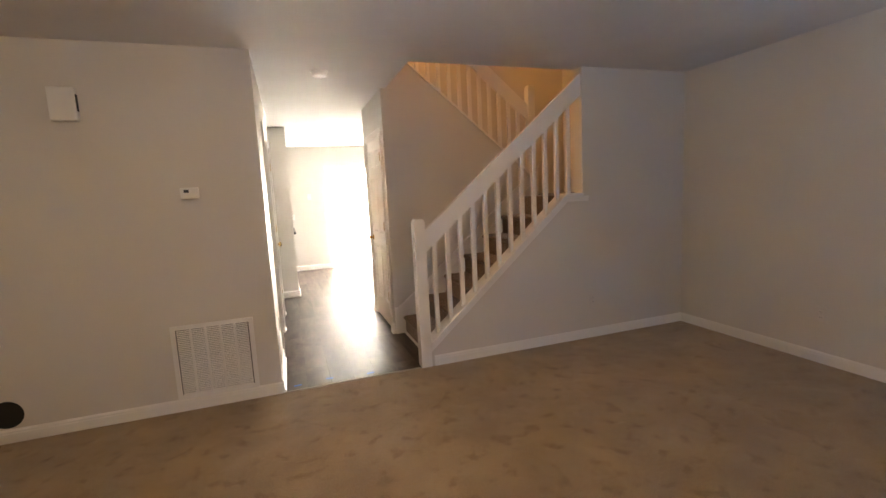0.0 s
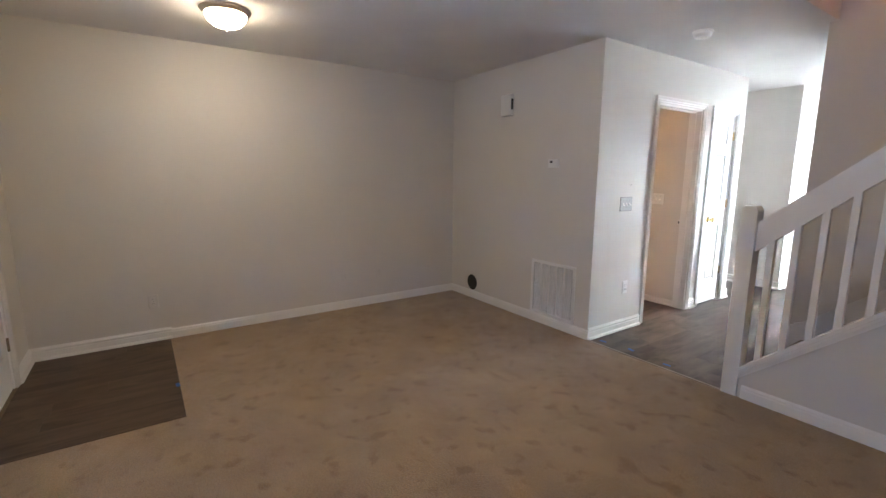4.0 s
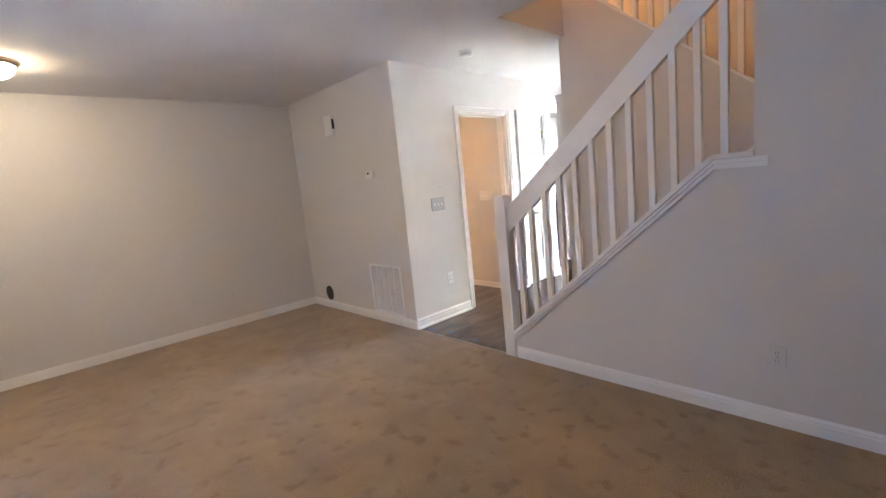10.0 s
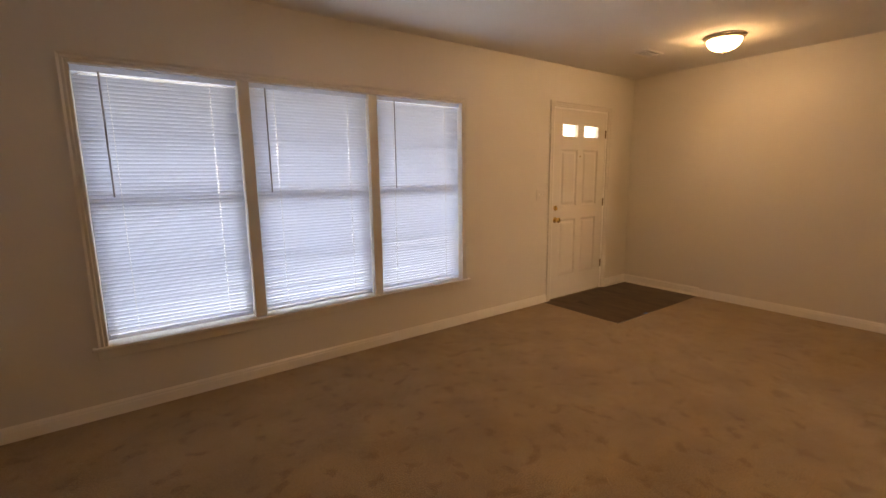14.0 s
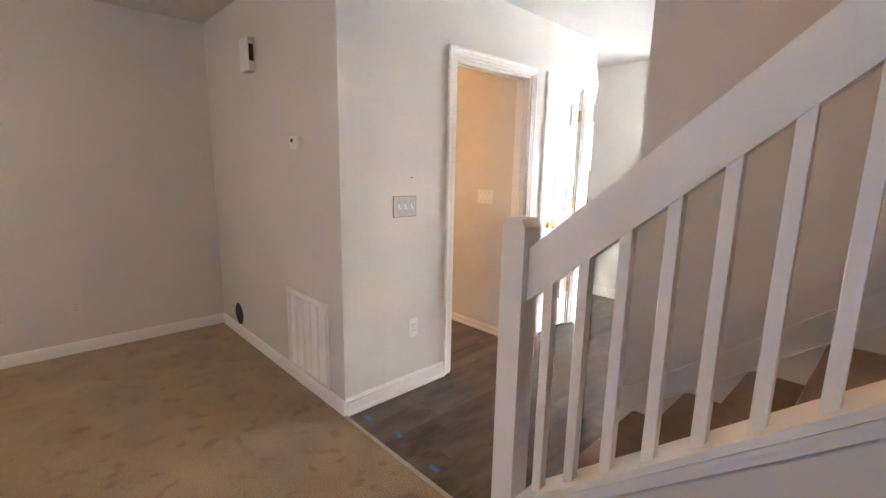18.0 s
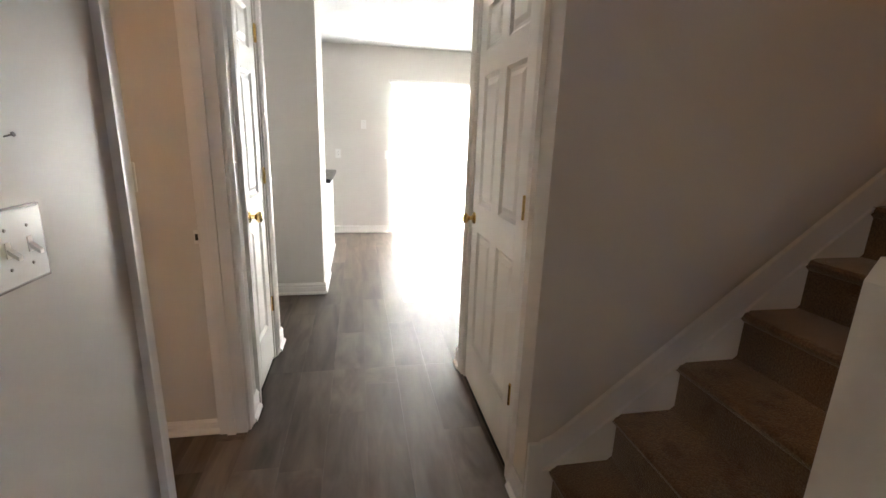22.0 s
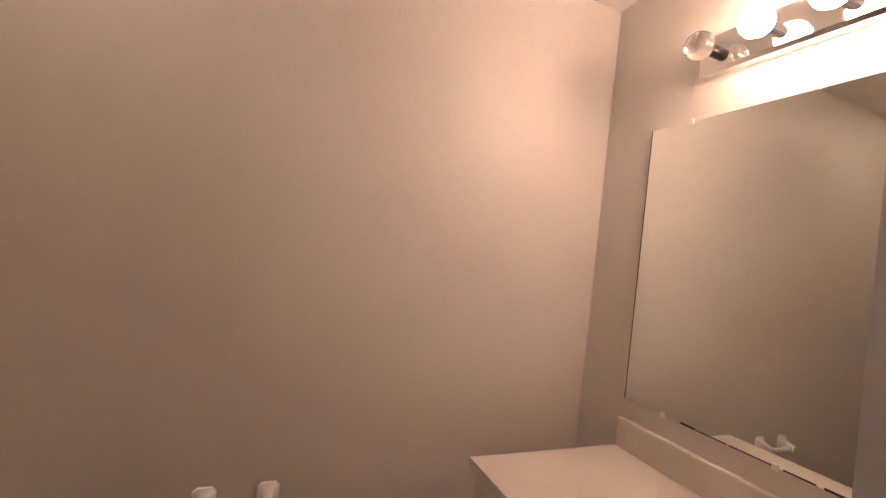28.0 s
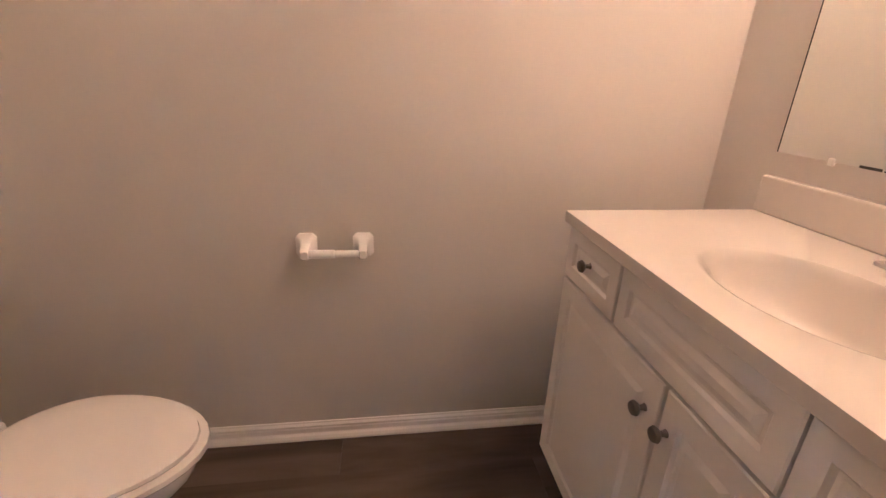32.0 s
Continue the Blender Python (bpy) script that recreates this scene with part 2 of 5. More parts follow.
TAPE = mat("painters_tape", (0.05, 0.16, 0.50), 0.6, 0.08)
COUNTER = mat("dark_laminate", (0.05, 0.05, 0.055), 0.25, 0.3, 40, 120, 0.0)
STEEL = mat("stainless", (0.55, 0.56, 0.57), 0.25, 0.05, 5, 150, 0.03, metal=1.0)
BLACKG = mat("black_enamel", (0.012, 0.012, 0.013), 0.12, 0.1)
SLAT = blind_mat("blind_slat", (0.77, 0.83, 0.92), 0.31)
VANE = blind_mat("vertical_vane", (0.88, 0.88, 0.86), 0.55)
EDGE = mat("carpet_edge", (0.40, 0.35, 0.29), 0.8, 0.12, 12, 140, 0.2)
WAND = mat("wand_plastic", (0.22, 0.22, 0.23), 0.3, 0.05, 5, 80, 0.0)
VINYLF = mat("window_vinyl", (0.72, 0.72, 0.74), 0.4, 0.02, 5, 80, 0.0)
GLASS = glass_mat("window_glass")
CLEARB = glass_mat("clear_bulb")
ACRYLIC = glass_mat("clear_acrylic", 0.12, 1.49, 0.8, 0.8)
GLOBE = glow_mat("lamp_glass", (1.0, 0.75, 0.44), 2.5)
BULB = glow_mat("bulb_glow", (1.0, 0.54, 0.225), 9.9)
FANGLOW = glow_mat("fan_lens_glow", (1.0, 0.56, 0.22), 3.0)
KGLOW = glow_mat("kitchen_diffuser", (1.0, 0.97, 0.92), 2.6)
MIRROR = mat("mirror_silver", (0.86, 0.89, 0.86), 0.015, 0.0, metal=1.0, bump=0.0)
GROUND = mat("ground_dirt", (0.12, 0.13, 0.07), 0.9, 0.3, 0.6, 8, 0.3)


# ---- mesh helpers ----
def finish(name, bm, material, parent=None, label="", smooth=False):
    me = bpy.data.meshes.new(name)
    bmesh.ops.recalc_face_normals(bm, faces=bm.faces)
    bm.to_mesh(me)
    bm.free()
    me.materials.append(material)
    if smooth:
        for f in me.polygons:
            f.use_smooth = True
        me.set_sharp_from_angle(angle=radians(40))
    ob = new(name, me)
    if parent:
        ob.parent = parent
    if label:
        ob["label"] = label
    return ob


def part(name, bm, material, parent, label="", smooth=False):
    return finish(name, bm, material, parent, label, smooth)


def add_box(bm, lo, hi, bevel=0.0):
    lo, hi = Vector(lo), Vector(hi)
    g = bmesh.ops.create_cube(bm, size=1.0, matrix=Matrix.Translation((lo + hi) / 2) @ Matrix.Diagonal((*(hi - lo), 1)))
    if bevel:
        es = list({e for v in g["verts"] for e in v.link_edges})
        bmesh.ops.bevel(bm, geom=es, offset=bevel, segments=2, affect="EDGES", profile=0.5)
    return bm


def box(lo, hi, bevel=0.0):
    return add_box(bmesh.new(), lo, hi, bevel)


def prism(points, axis, a, b):
    """A polygon of 2D points in the plane across axis, pushed from a to b along it."""
    bm = bmesh.new()

    def put(p, d):
        return {"x": (d, p[0], p[1]), "y": (p[0], d, p[1]), "z": (p[0], p[1], d)}[axis]
    lo = [bm.verts.new(put(p, a)) for p in points]
    hi = [bm.verts.new(put(p, b)) for p in points]
    bm.faces.new(lo)
    bm.faces.new(list(reversed(hi)))
    for k in range(len(points)):
        bm.faces.new((lo[k], lo[k - 1], hi[k - 1], hi[k]))
    return bm


def lathe(rings, m=None, steps=24, squash=1.0):
    """Rings of (radius, height) turned about z."""
    bm = bmesh.new()
    rows = []
    for r, z in rings:
        if r < 1e-5:
            rows.append([bm.verts.new((0, 0, z))])
        else:
            rows.append([bm.verts.new((r * math.cos(2 * math.pi * k / steps), squash * r * math.sin(2 * math.pi * k / steps), z)) for k in range(steps)])
    for a, b in zip(rows, rows[1:]):
        for k in range(steps):
            q = (k + 1) % steps
            if len(a) == 1 and len(b) > 1:
                bm.faces.new((a[0], b[k], b[q]))
            elif len(b) == 1 and len(a) > 1:
                bm.faces.new((a[k], a[q], b[0]))
            elif len(a) > 1:
                bm.faces.new((a[k], a[q], b[q], b[k]))
    if m:
        bmesh.ops.transform(bm, matrix=m, verts=bm.verts)
    return bm


def rod(a, b, r, steps=10):
    a, b = Vector(a), Vector(b)
    m = Matrix.Translation(a) @ (b - a).to_track_quat("Z", "Y").to_matrix().to_4x4()
    h = (b - a).length
    return lathe([(0, 0), (r, 0), (r, h), (0, h)], m, steps)


def thing(name, place, label, category, group=""):
    e = new(name)
    e.empty_display_size = 0.1
    e.location = place
    tagged(e, label, category, group)
    bpy.context.view_layer.update()
    return e


def into(parent, ob):
    """Hang a mesh built in world coordinates under a thing."""
    ob.parent = parent
    ob.matrix_parent_inverse = parent.matrix_world.inverted()
    return ob


def wpart(name, bm, material, parent, label="", smooth=False):
    return into(parent, finish(name, bm, material, None, label, smooth))


def structure(name, bm, material, label, category):
    return tagged(finish(name, bm, material), label, category, "", "structure")


def wall(name, axis, face, back, u0, u1, label, holes=(), z0=0.0, z1=CEIL, material=None):
    """A wall with openings: axis is that of its normal; holes are (u0, u1, z0, z1)."""
    us = sorted({u0, u1, *(h[0] for h in holes), *(h[1] for h in holes)})
    zs = sorted({z0, z1, *(h[2] for h in holes), *(h[3] for h in holes)})
    nu, nz = len(us) - 1, len(zs) - 1

    def solid(i, j):
        if not (0 <= i < nu and 0 <= j < nz):
            return False
        cu, cz = (us[i] + us[i + 1]) / 2, (zs[j] + zs[j + 1]) / 2
        return not any(h[0] < cu < h[1] and h[2] < cz < h[3] for h in holes)
    bm = bmesh.new()
    at = {}

    def v(i, j, d):
        key = (i, j, d)
        if key not in at:
            w = face if d == 0 else back
            at[key] = bm.verts.new((w, us[i], zs[j]) if axis == "x" else (us[i], w, zs[j]))
        return at[key]
    for i in range(nu):
        for j in range(nz):
            if not solid(i, j):
                continue
            for d in (0, 1):
                bm.faces.new((v(i, j, d), v(i + 1, j, d), v(i + 1, j + 1, d), v(i, j + 1, d)))
            for (di, dj, a, b) in ((-1, 0, (0, 0), (0, 1)), (1, 0, (1, 0), (1, 1)), (0, -1, (0, 0), (1, 0)), (0, 1, (0, 1), (1, 1))):
                if not solid(i + di, j + dj):
                    p, q = (i + a[0], j + a[1]), (i + b[0], j + b[1])
                    bm.faces.new((v(*p, 0), v(*q, 0), v(*q, 1), v(*p, 1)))
    return structure(name, bm, material or WALL, label, "wall")


# ---- large structure ----
PAINT = "beige satin painted drywall wall, "
BDO = (4.370, 5.143)      # bathroom door opening
CDO = (5.385, 5.856)     # hall closet door opening
SDO = (4.700, 5.500)     # stair closet door opening
FDO = (-1.452, -0.535)   # front door opening
WIN = (0.665, 3.255, 0.425, 1.965)
SLD = (1.02, 2.85, 0.0, 2.03)
WE = 6.06                # end of the hall's bathroom side

structure("floor", box((BX0, YF, -0.12), (XR, YE, -0.012)), SUBFL, "dark subfloor under the carpet and planks", "floor")
wall("wall_front", "y", YF, YF - 0.16, XL - 0.2, XR + TW, PAINT + "with triple window and front door",
     [(FDO[0], FDO[1], 0.0, 2.035), WIN], -0.12, 5.2)
wall("wall_left", "x", XL, XL - 0.2, YF, YV + 0.02, PAINT + "party wall with dents", (), -0.12, 5.2)
wall("wall_bath_party", "x", BX0, XL - 0.2, YV + 0.02, BY1 + 0.02, PAINT + "party wall in the bathroom", (), -0.12, 5.2)
wall("wall_kitchen_party", "x", XL, XL - 0.2, BY1 + 0.02, YE, PAINT + "party wall in the kitchen", (), -0.12, 5.2)
wall("wall_right", "x", XR, XR + TW, YF, YE, PAINT + "party wall", (), -0.12, 5.2)
wall("wall_rear", "y", YE, YE + 0.16, XL - 0.2, XR + TW, "white painted drywall wall with sliding door", [SLD], -0.12, 5.2)
wall("wall_grille", "y", YV, YV + TW, BX0, HL - TW, PAINT + "with return air grille", ())
wall("wall_hall_left", "x", HL, HL - TW, YV, WE, PAINT + "with two doorways", [(*BDO, 0.0, 2.035), (*CDO, 0.0, 2.035)])
wall("wall_hall_right", "x", HR, HR + TW, YB + TW, 5.64, PAINT + "with closet door under the stairs", [(*SDO, 0.0, 2.035)])
wall("wall_bath_mirror", "y", BY1, WE, BX0, HL - TW, PAINT + "behind the mirror")
wall("wall_bath_switch", "y", SW, SW + 0.09, -0.798, HL - TW, PAINT + "with a triple switch")
wall("wall_closet_side", "x", -0.798, -0.708, SW + 0.09, BY1, PAINT + "beside the vanity")
wall("wall_kitchen_stub", "y", 6.965, 7.08, -0.42, 0.263, PAINT + "end of the kitchen", ())
wall("wall_kitchen_return", "x", 0.263, 0.15, 7.08, 7.55, PAINT + "return beside the counter", ())
wall("wall_stair_far", "y", 5.55, 5.64, HR + TW, XR, PAINT + "beyond the upper stair flight", (), 0.0, 5.2)

# wall between the two stair flights, with a sloped top
SLOPE = 0.83


def cap_hi(x):
    return 1.822 + SLOPE * (2.459 - x)


structure("wall_stair_middle", prism([(HR, 0), (2.86, 0), (2.86, cap_hi(2.86)), (1.32, cap_hi(1.32)), (1.22, FLOOR2), (HR, FLOOR2)], "y", YB, YB + TW),
          WALL, PAINT + "with sloped top between stair flights", "wall")

# knee wall under the lower rail, then full height


def cap_lo(x):
    return 0.188 + 0.868 * (x - 1.24)


XK = 2.555
structure("wall_knee", prism([(1.222, 0), (2.72, 0), (2.72, cap_lo(XK)), (XK, cap_lo(XK)), (1.222, cap_lo(1.222))], "y", YS, YS + TW), WALL,
          "grey white painted knee wall below the stair rail", "wall")
wall("wall_stair_side", "y", YS, YS + TW, 2.72, XR, PAINT + "beside the stair landing", (), 0.0, 5.2)
wall("wall_upper_front", "y", YS, YS + TW, XL, 2.72, PAINT + "upstairs above the stairwell", (), FLOOR2, 5.2)
wall("wall_upper_left", "x", 0.1, 0.0, YS + TW, 5.55, PAINT + "upstairs hall", (), FLOOR2, 5.2)
wall("wall_upper_back", "y", 5.55, 5.64, XL, HR + TW, PAINT + "upstairs hall", (), FLOOR2, 5.2)

# ceilings, with the stairwell left open
bm = bmesh.new()
OX, OY0, OY1 = 1.195, YS + TW - 0.005, 5.556
for lo, hi in (((XL, YF, CEIL), (XR, OY0, FLOOR2)), ((BX0, OY0, CEIL), (OX, OY1, FLOOR2)), ((BX0, OY1, CEIL), (XR, YE, FLOOR2))):
    add_box(bm, lo, hi)
structure("ceiling", bm, CEILM, "off-white textured ceiling, open above the stairs", "ceiling")
structure("ceiling_upper", box((XL, YF, 5.0), (XR, YE, 5.2)), CEILM, "off-white ceiling above the stairwell", "ceiling")

# carpet with the entry corner left out
PX, PY = -0.448, 0.605
bm = bmesh.new()
for lo, hi in (((PX, YF, -0.012), (XR, YS + 0.004, 0.0)), ((XL, PY, -0.012), (PX, YV, 0.0))):
    add_box(bm, lo, hi)
tagged(finish("floor_carpet", bm, CARPET), "worn brown cut-pile carpet with footprints and stains", "carpet", "", "structure")

# outside
structure("ground", box((-400, -400, -0.6), (400, 400, -0.35)), GROUND, "dull grass and earth outside", "ground")


def baseboard(name, a, b, n, h=0.085, shoe=False, parent=None):
    """A moulded skirting from a to b (2D), its face towards n (unit, along an axis)."""
    pts = [(0, 0), (0.014, 0), (0.014, h * 0.68), (0.011, h * 0.74), (0.011, h * 0.86), (0.006, h * 0.94), (0.004, h), (0, h)]
    if shoe:
        pts = [(0, 0), (0.028, 0), (0.027, 0.010), (0.022, 0.018), (0.0145, 0.022), (0.0125, 0.024), (0.0125, h * 0.62), (0.009, h * 0.68), (0.014, h * 0.76), (0.014, h * 0.84), (0.007, h * 0.93), (0.005, h), (0, h)]
    bm = bmesh.new()
    ends = []
    for p in (a, b):
        ends.append([bm.verts.new((p[0] + n[0] * q[0], p[1] + n[1] * q[0], q[1] + 0.001)) for q in pts])
    bm.faces.new(ends[0])
    bm.faces.new(list(reversed(ends[1])))
    for k in range(len(pts)):
        bm.faces.new((ends[0][k], ends[0][k - 1], ends[1][k - 1], ends[1][k]))
    return tagged(finish("baseboard", bm, TRIM), "white painted wooden baseboard" + (" with shoe moulding" if shoe else ""), "baseboard", "", "structure")


for a, b, n, s in (
        ((XL, 0.62), (XL, YV), (1, 0), 0), ((XL, YF), (XL, 0.62), (1, 0), 1), ((XL, YV), (HL + 0.014, YV), (0, -1), 0), ((XL, YF), (FDO[0] - 0.06, YF), (0, 1), 1),
        ((FDO[1] + 0.06, YF), (XR, YF), (0, 1), 0), ((XR, YF), (XR, YS), (-1, 0), 0), ((1.245, YS), (XR, YS), (0, -1), 0),
        ((HL, YV), (HL, BDO[0] - 0.058), (1, 0), 1), ((HL, BDO[1] + 0.058), (HL, CDO[0] - 0.058), (1, 0), 1), ((HL, CDO[1] + 0.058), (HL, WE + 0.014), (1, 0), 1),
        ((HL, WE), (XL, WE), (0, 1), 1), ((-0.434, 6.965), (0.277, 6.965), (0, -1), 1), ((0.263, 6.965), (0.263, 7.55), (1, 0), 1),
        ((HR, YB), (HR, SDO[0] - 0.058), (-1, 0), 1), ((HR, SDO[1] + 0.058), (HR, 5.654), (-1, 0), 1), ((HR, 5.64), (XR, 5.64), (0, 1), 1),
        ((0.2, YE), (SLD[0] - 0.05, YE), (0, -1), 1), ((SLD[1] + 0.05, YE), (XR, YE), (0, -1), 1), ((XR, 5.64), (XR, YE), (-1, 0), 1),
        ((BX0, BY0), (BX0, BY1), (1, 0), 1), ((BX0, BY0), (BX1, BY0), (0, 1), 1), ((BX1, BY0), (BX1, BDO[0] - 0.058), (-1, 0), 1),
        ((-0.812, SW), (BX1, SW), (0, -1), 1), ((-0.798, SW), (-0.798, 5.36), (-1, 0), 1)):
    baseboard("baseboard", a, b, n, (0.064 if a[0] < -0.05 and 3.6 < a[1] < 5.99 else 0.10) if s else 0.085, bool(s))


def casing(name, axis, face, u0, u1, z1, side, z0=0.0, label="white painted door casing", bottom=False, paint=None):
    """Moulded trim round an opening in a wall, proud of its face towards side (+1 or -1)."""
    prof = [(0.0, 0.010), (0.004, 0.013), (0.016, 0.010), (0.022, 0.015), (0.034, 0.012), (0.046, 0.019), (0.057, 0.019), (0.057, 0.0), (0.0, 0.0)]
    e = thing(name, (face, u0, z0) if axis == "x" else (u0, face, z0), label, "door casing" if not bottom else "window trim")
    e["kind"] = "structure"

    def strip(path):
        bm = bmesh.new()
        rings = []
        for (u, z, du, dz) in path:
            ring = []
            for w, d in prof:
                uu, zz, dd = u + du * w, z + dz * w, face + side * d
                ring.append(bm.verts.new((dd, uu, zz) if axis == "x" else (uu, dd, zz)))
            rings.append(ring)
        for a, b in zip(rings, rings[1:]):
            for k in range(len(prof)):
                bm.faces.new((a[k], a[k - 1], b[k - 1], b[k]))
        bm.faces.new(rings[0])
        bm.faces.new(list(reversed(rings[-1])))
        return bm
    wpart("side_casing", strip([(u0, z0, -1, 0), (u0, z1, -1, 1)]), paint or TRIM, e)
    wpart("head_casing", strip([(u0, z1, -1, 1), (u1, z1, 1, 1)]), paint or TRIM, e)
    wpart("side_casing", strip([(u1, z1, 1, 1), (u1, z0, 1, 0)]), paint or TRIM, e)
    return e


def jamb(name, axis, face, back, u0, u1, z1, material=None):
    """The lining of a doorway, three boards."""
    e = thing(name, (face, u0, 0) if axis == "x" else (u0, face, 0), "white painted door jamb", "door jamb")
    e["kind"] = "structure"
    a, b = min(face, back), max(face, back)
    for n, lo, hi in (("side_jamb", (a, u0 - 0.001, 0), (b, u0 + 0.018, z1)), ("side_jamb", (a, u1 - 0.018, 0), (b, u1 + 0.001, z1)), ("head_jamb", (a, u0 + 0.018, z1 - 0.018), (b, u1 - 0.018, z1 + 0.001))):
        if axis == "y":
            lo, hi = (lo[1], lo[0], lo[2]), (hi[1], hi[0], hi[2])
        wpart(n, box(lo, hi), material or TRIM, e)
    return e


def knob(parent, m, material, r=0.027):
    """A door knob that stands out along local z of m."""
    k = part("door_knob", lathe([(0, 0), (0.030, 0), (0.031, 0.004), (0.024, 0.009), (0.011, 0.012), (0.010, 0.028), (0.018, 0.034), (r, 0.044), (r, 0.054), (0.019, 0.062), (0, 0.064)]), material, parent, "polished brass door knob", True)
    k.matrix_local = m
    return k


def panel_door(name, width, height, cols, label, lites=False, thick=0.035, knob_u=None, mats=None, hinges=(), hinge_u=0.0, hinge_side=1, hinge_mat=None, reach=0.011):
    """A moulded panel door; local x is across it, y its thickness, z up; origin at the hinge foot."""
    e = thing(name, (0, 0, 0), label, "door")
    body = mats or DOOR
    st = (0.14 if lites else 0.11) if cols == 2 else 0.105
    mid = 0.09 if lites else 0.10
    zs = [(0.24, 0.86), (1.00, 1.60), (1.71, height - 0.115)] if not lites else [(0.24, 0.86), (1.00, 1.60), (1.727, 1.867)]
    if cols == 2:
        us = [(st, (width - mid) / 2), ((width + mid) / 2, width - st)]
    else:
        us = [(st, width - st)]
    for lo, hi in ((0, st), (width - st, width)):
        part("stile", box((lo, 0, 0), (hi, thick, height), 0.0015), body, e)
    if cols == 2:
        for k, (z0, z1) in enumerate(zs):
            part("mullion", box((us[0][1], 0, z0), (us[1][0], thick, z1)), body, e)
    edges = [0.0] + [z for p in zs for z in p] + [height]
    for k in range(0, len(edges), 2):
        part("rail", box((st, 0, edges[k]), (width - st, thick, edges[k + 1])), body, e)
    for k, (z0, z1) in enumerate(zs):
        for u0, u1 in us:
            if lites and k == 2:
                g = part("glass_lite", box((u0 - 0.002, thick * 0.4, z0 - 0.002), (u1 + 0.002, thick * 0.6, z1 + 0.002)), GLASS, e, "small clear glass pane")
                g.visible_shadow = False
                bmf = bmesh.new()
                for lo, hi in (((u0, -0.006, z0), (u0 + 0.012, thick + 0.006, z1)), ((u1 - 0.012, -0.006, z0), (u1, thick + 0.006, z1)),
                               ((u0 + 0.012, -0.006, z0), (u1 - 0.012, thick + 0.006, z0 + 0.012)), ((u0 + 0.012, -0.006, z1 - 0.012), (u1 - 0.012, thick + 0.006, z1))):
                    add_box(bmf, lo, hi)
                part("lite_frame", bmf, body, e)
                continue
            bm = bmesh.new()
            for y0, y1, s in ((0.0, 0.011, 1), (thick, thick - 0.011, -1)):
                ring = []
                for ins, y in ((0.0, y0 + s * 0.001), (0.008, y0 + s * 0.007), (0.014, y1), (0.026, y1), (0.046, y0 + s * 0.003), (0.05, y0 + s * 0.003)):
                    ring.append([bm.verts.new(c) for c in ((u0 + ins, y, z0 + ins), (u1 - ins, y, z0 + ins), (u1 - ins, y, z1 - ins), (u0 + ins, y, z1 - ins))])
                for a, b in zip(ring, ring[1:]):
                    for q in range(4):
                        bm.faces.new((a[q], a[q - 1], b[q - 1], b[q]))
                bm.faces.new(ring[-1])
            part("panel", bm, body, e)
    for z in hinges:
        y = thick + reach if hinge_side else -reach
        bm = rod((hinge_u, y, z - 0.044), (hinge_u, y, z + 0.044), 0.0065, 10)
        for q in range(-2, 3):
            bmesh.ops.create_cone(bm, cap_ends=True, segments=10, radius1=0.0072, radius2=0.0072, depth=0.015, matrix=Matrix.Translation((hinge_u, y, z + q * 0.0178)))
        add_box(bm, (hinge_u, y - 0.003, z - 0.044), (hinge_u + 0.012, y + 0.001, z + 0.044))
        part("hinge", bm, hinge_mat or BRASS, e, "brass hinge")
    return e


# ---- window with blinds ----
UNITS = [(WIN[0], 1.470), (1.540, 2.375), (2.445, WIN[1])]
Z0, Z1 = WIN[2], WIN[3]
wc = casing("window_trim", "y", YF, WIN[0], WIN[1], Z1, 1, Z0, "wall-coloured window casing with sill and apron", True, WALL)
wpart("sill", box((WIN[0] - 0.075, YF - 0.02, Z0 - 0.022), (WIN[1] + 0.075, YF + 0.035, Z0), 0.004), WALL, wc)
wpart("apron", box((WIN[0] - 0.055, YF, Z0 - 0.075), (WIN[1] + 0.055, YF + 0.014, Z0 - 0.022), 0.003), WALL, wc)
for a, b in ((1.470, 1.540), (2.375, 2.445)):
    wpart("mullion", box((a, YF - 0.15, Z0), (b, YF - 0.004, Z1), 0.003), WALL, wc)
for k, (a, b) in enumerate(UNITS):
    w = thing("window_%d" % (k + 1), ((a + b) / 2, YF - 0.1, Z0), "white vinyl double-hung window behind lowered blinds", "window")
    w["kind"] = "structure"
    y0, y1, zm = YF - 0.135, YF - 0.095, 1.235
    for n, lo, hi in (("frame", (a, y0, Z0), (a + 0.035, y1, Z1)), ("frame", (b - 0.035, y0, Z0), (b, y1, Z1)), ("frame", (a + 0.035, y0, Z1 - 0.035), (b - 0.035, y1, Z1)),
                      ("frame", (a + 0.035, y0, Z0), (b - 0.035, y1, Z0 + 0.04)), ("meeting_rail", (a + 0.035, y0, zm - 0.022), (b - 0.035, y1 + 0.012, zm + 0.022))):
        wpart(n, box(lo, hi, 0.002), VINYLF, w)
    for zz in ((Z0 + zm) / 2 + 0.01, (Z1 + zm) / 2):
        wpart("muntin", box((a + 0.035, y0 + 0.012, zz - 0.009), (b - 0.035, y1 - 0.012, zz + 0.009)), VINYLF, w)
    for za, zb in ((Z0 + 0.04, zm - 0.022), (zm + 0.022, Z1 - 0.035)):
        for c, d in ((a + 0.035, b - 0.035),):
            g = wpart("pane", box((c, y0 + 0.018, za), (d, y0 + 0.022, zb)), GLASS, w)
            g.visible_shadow = False

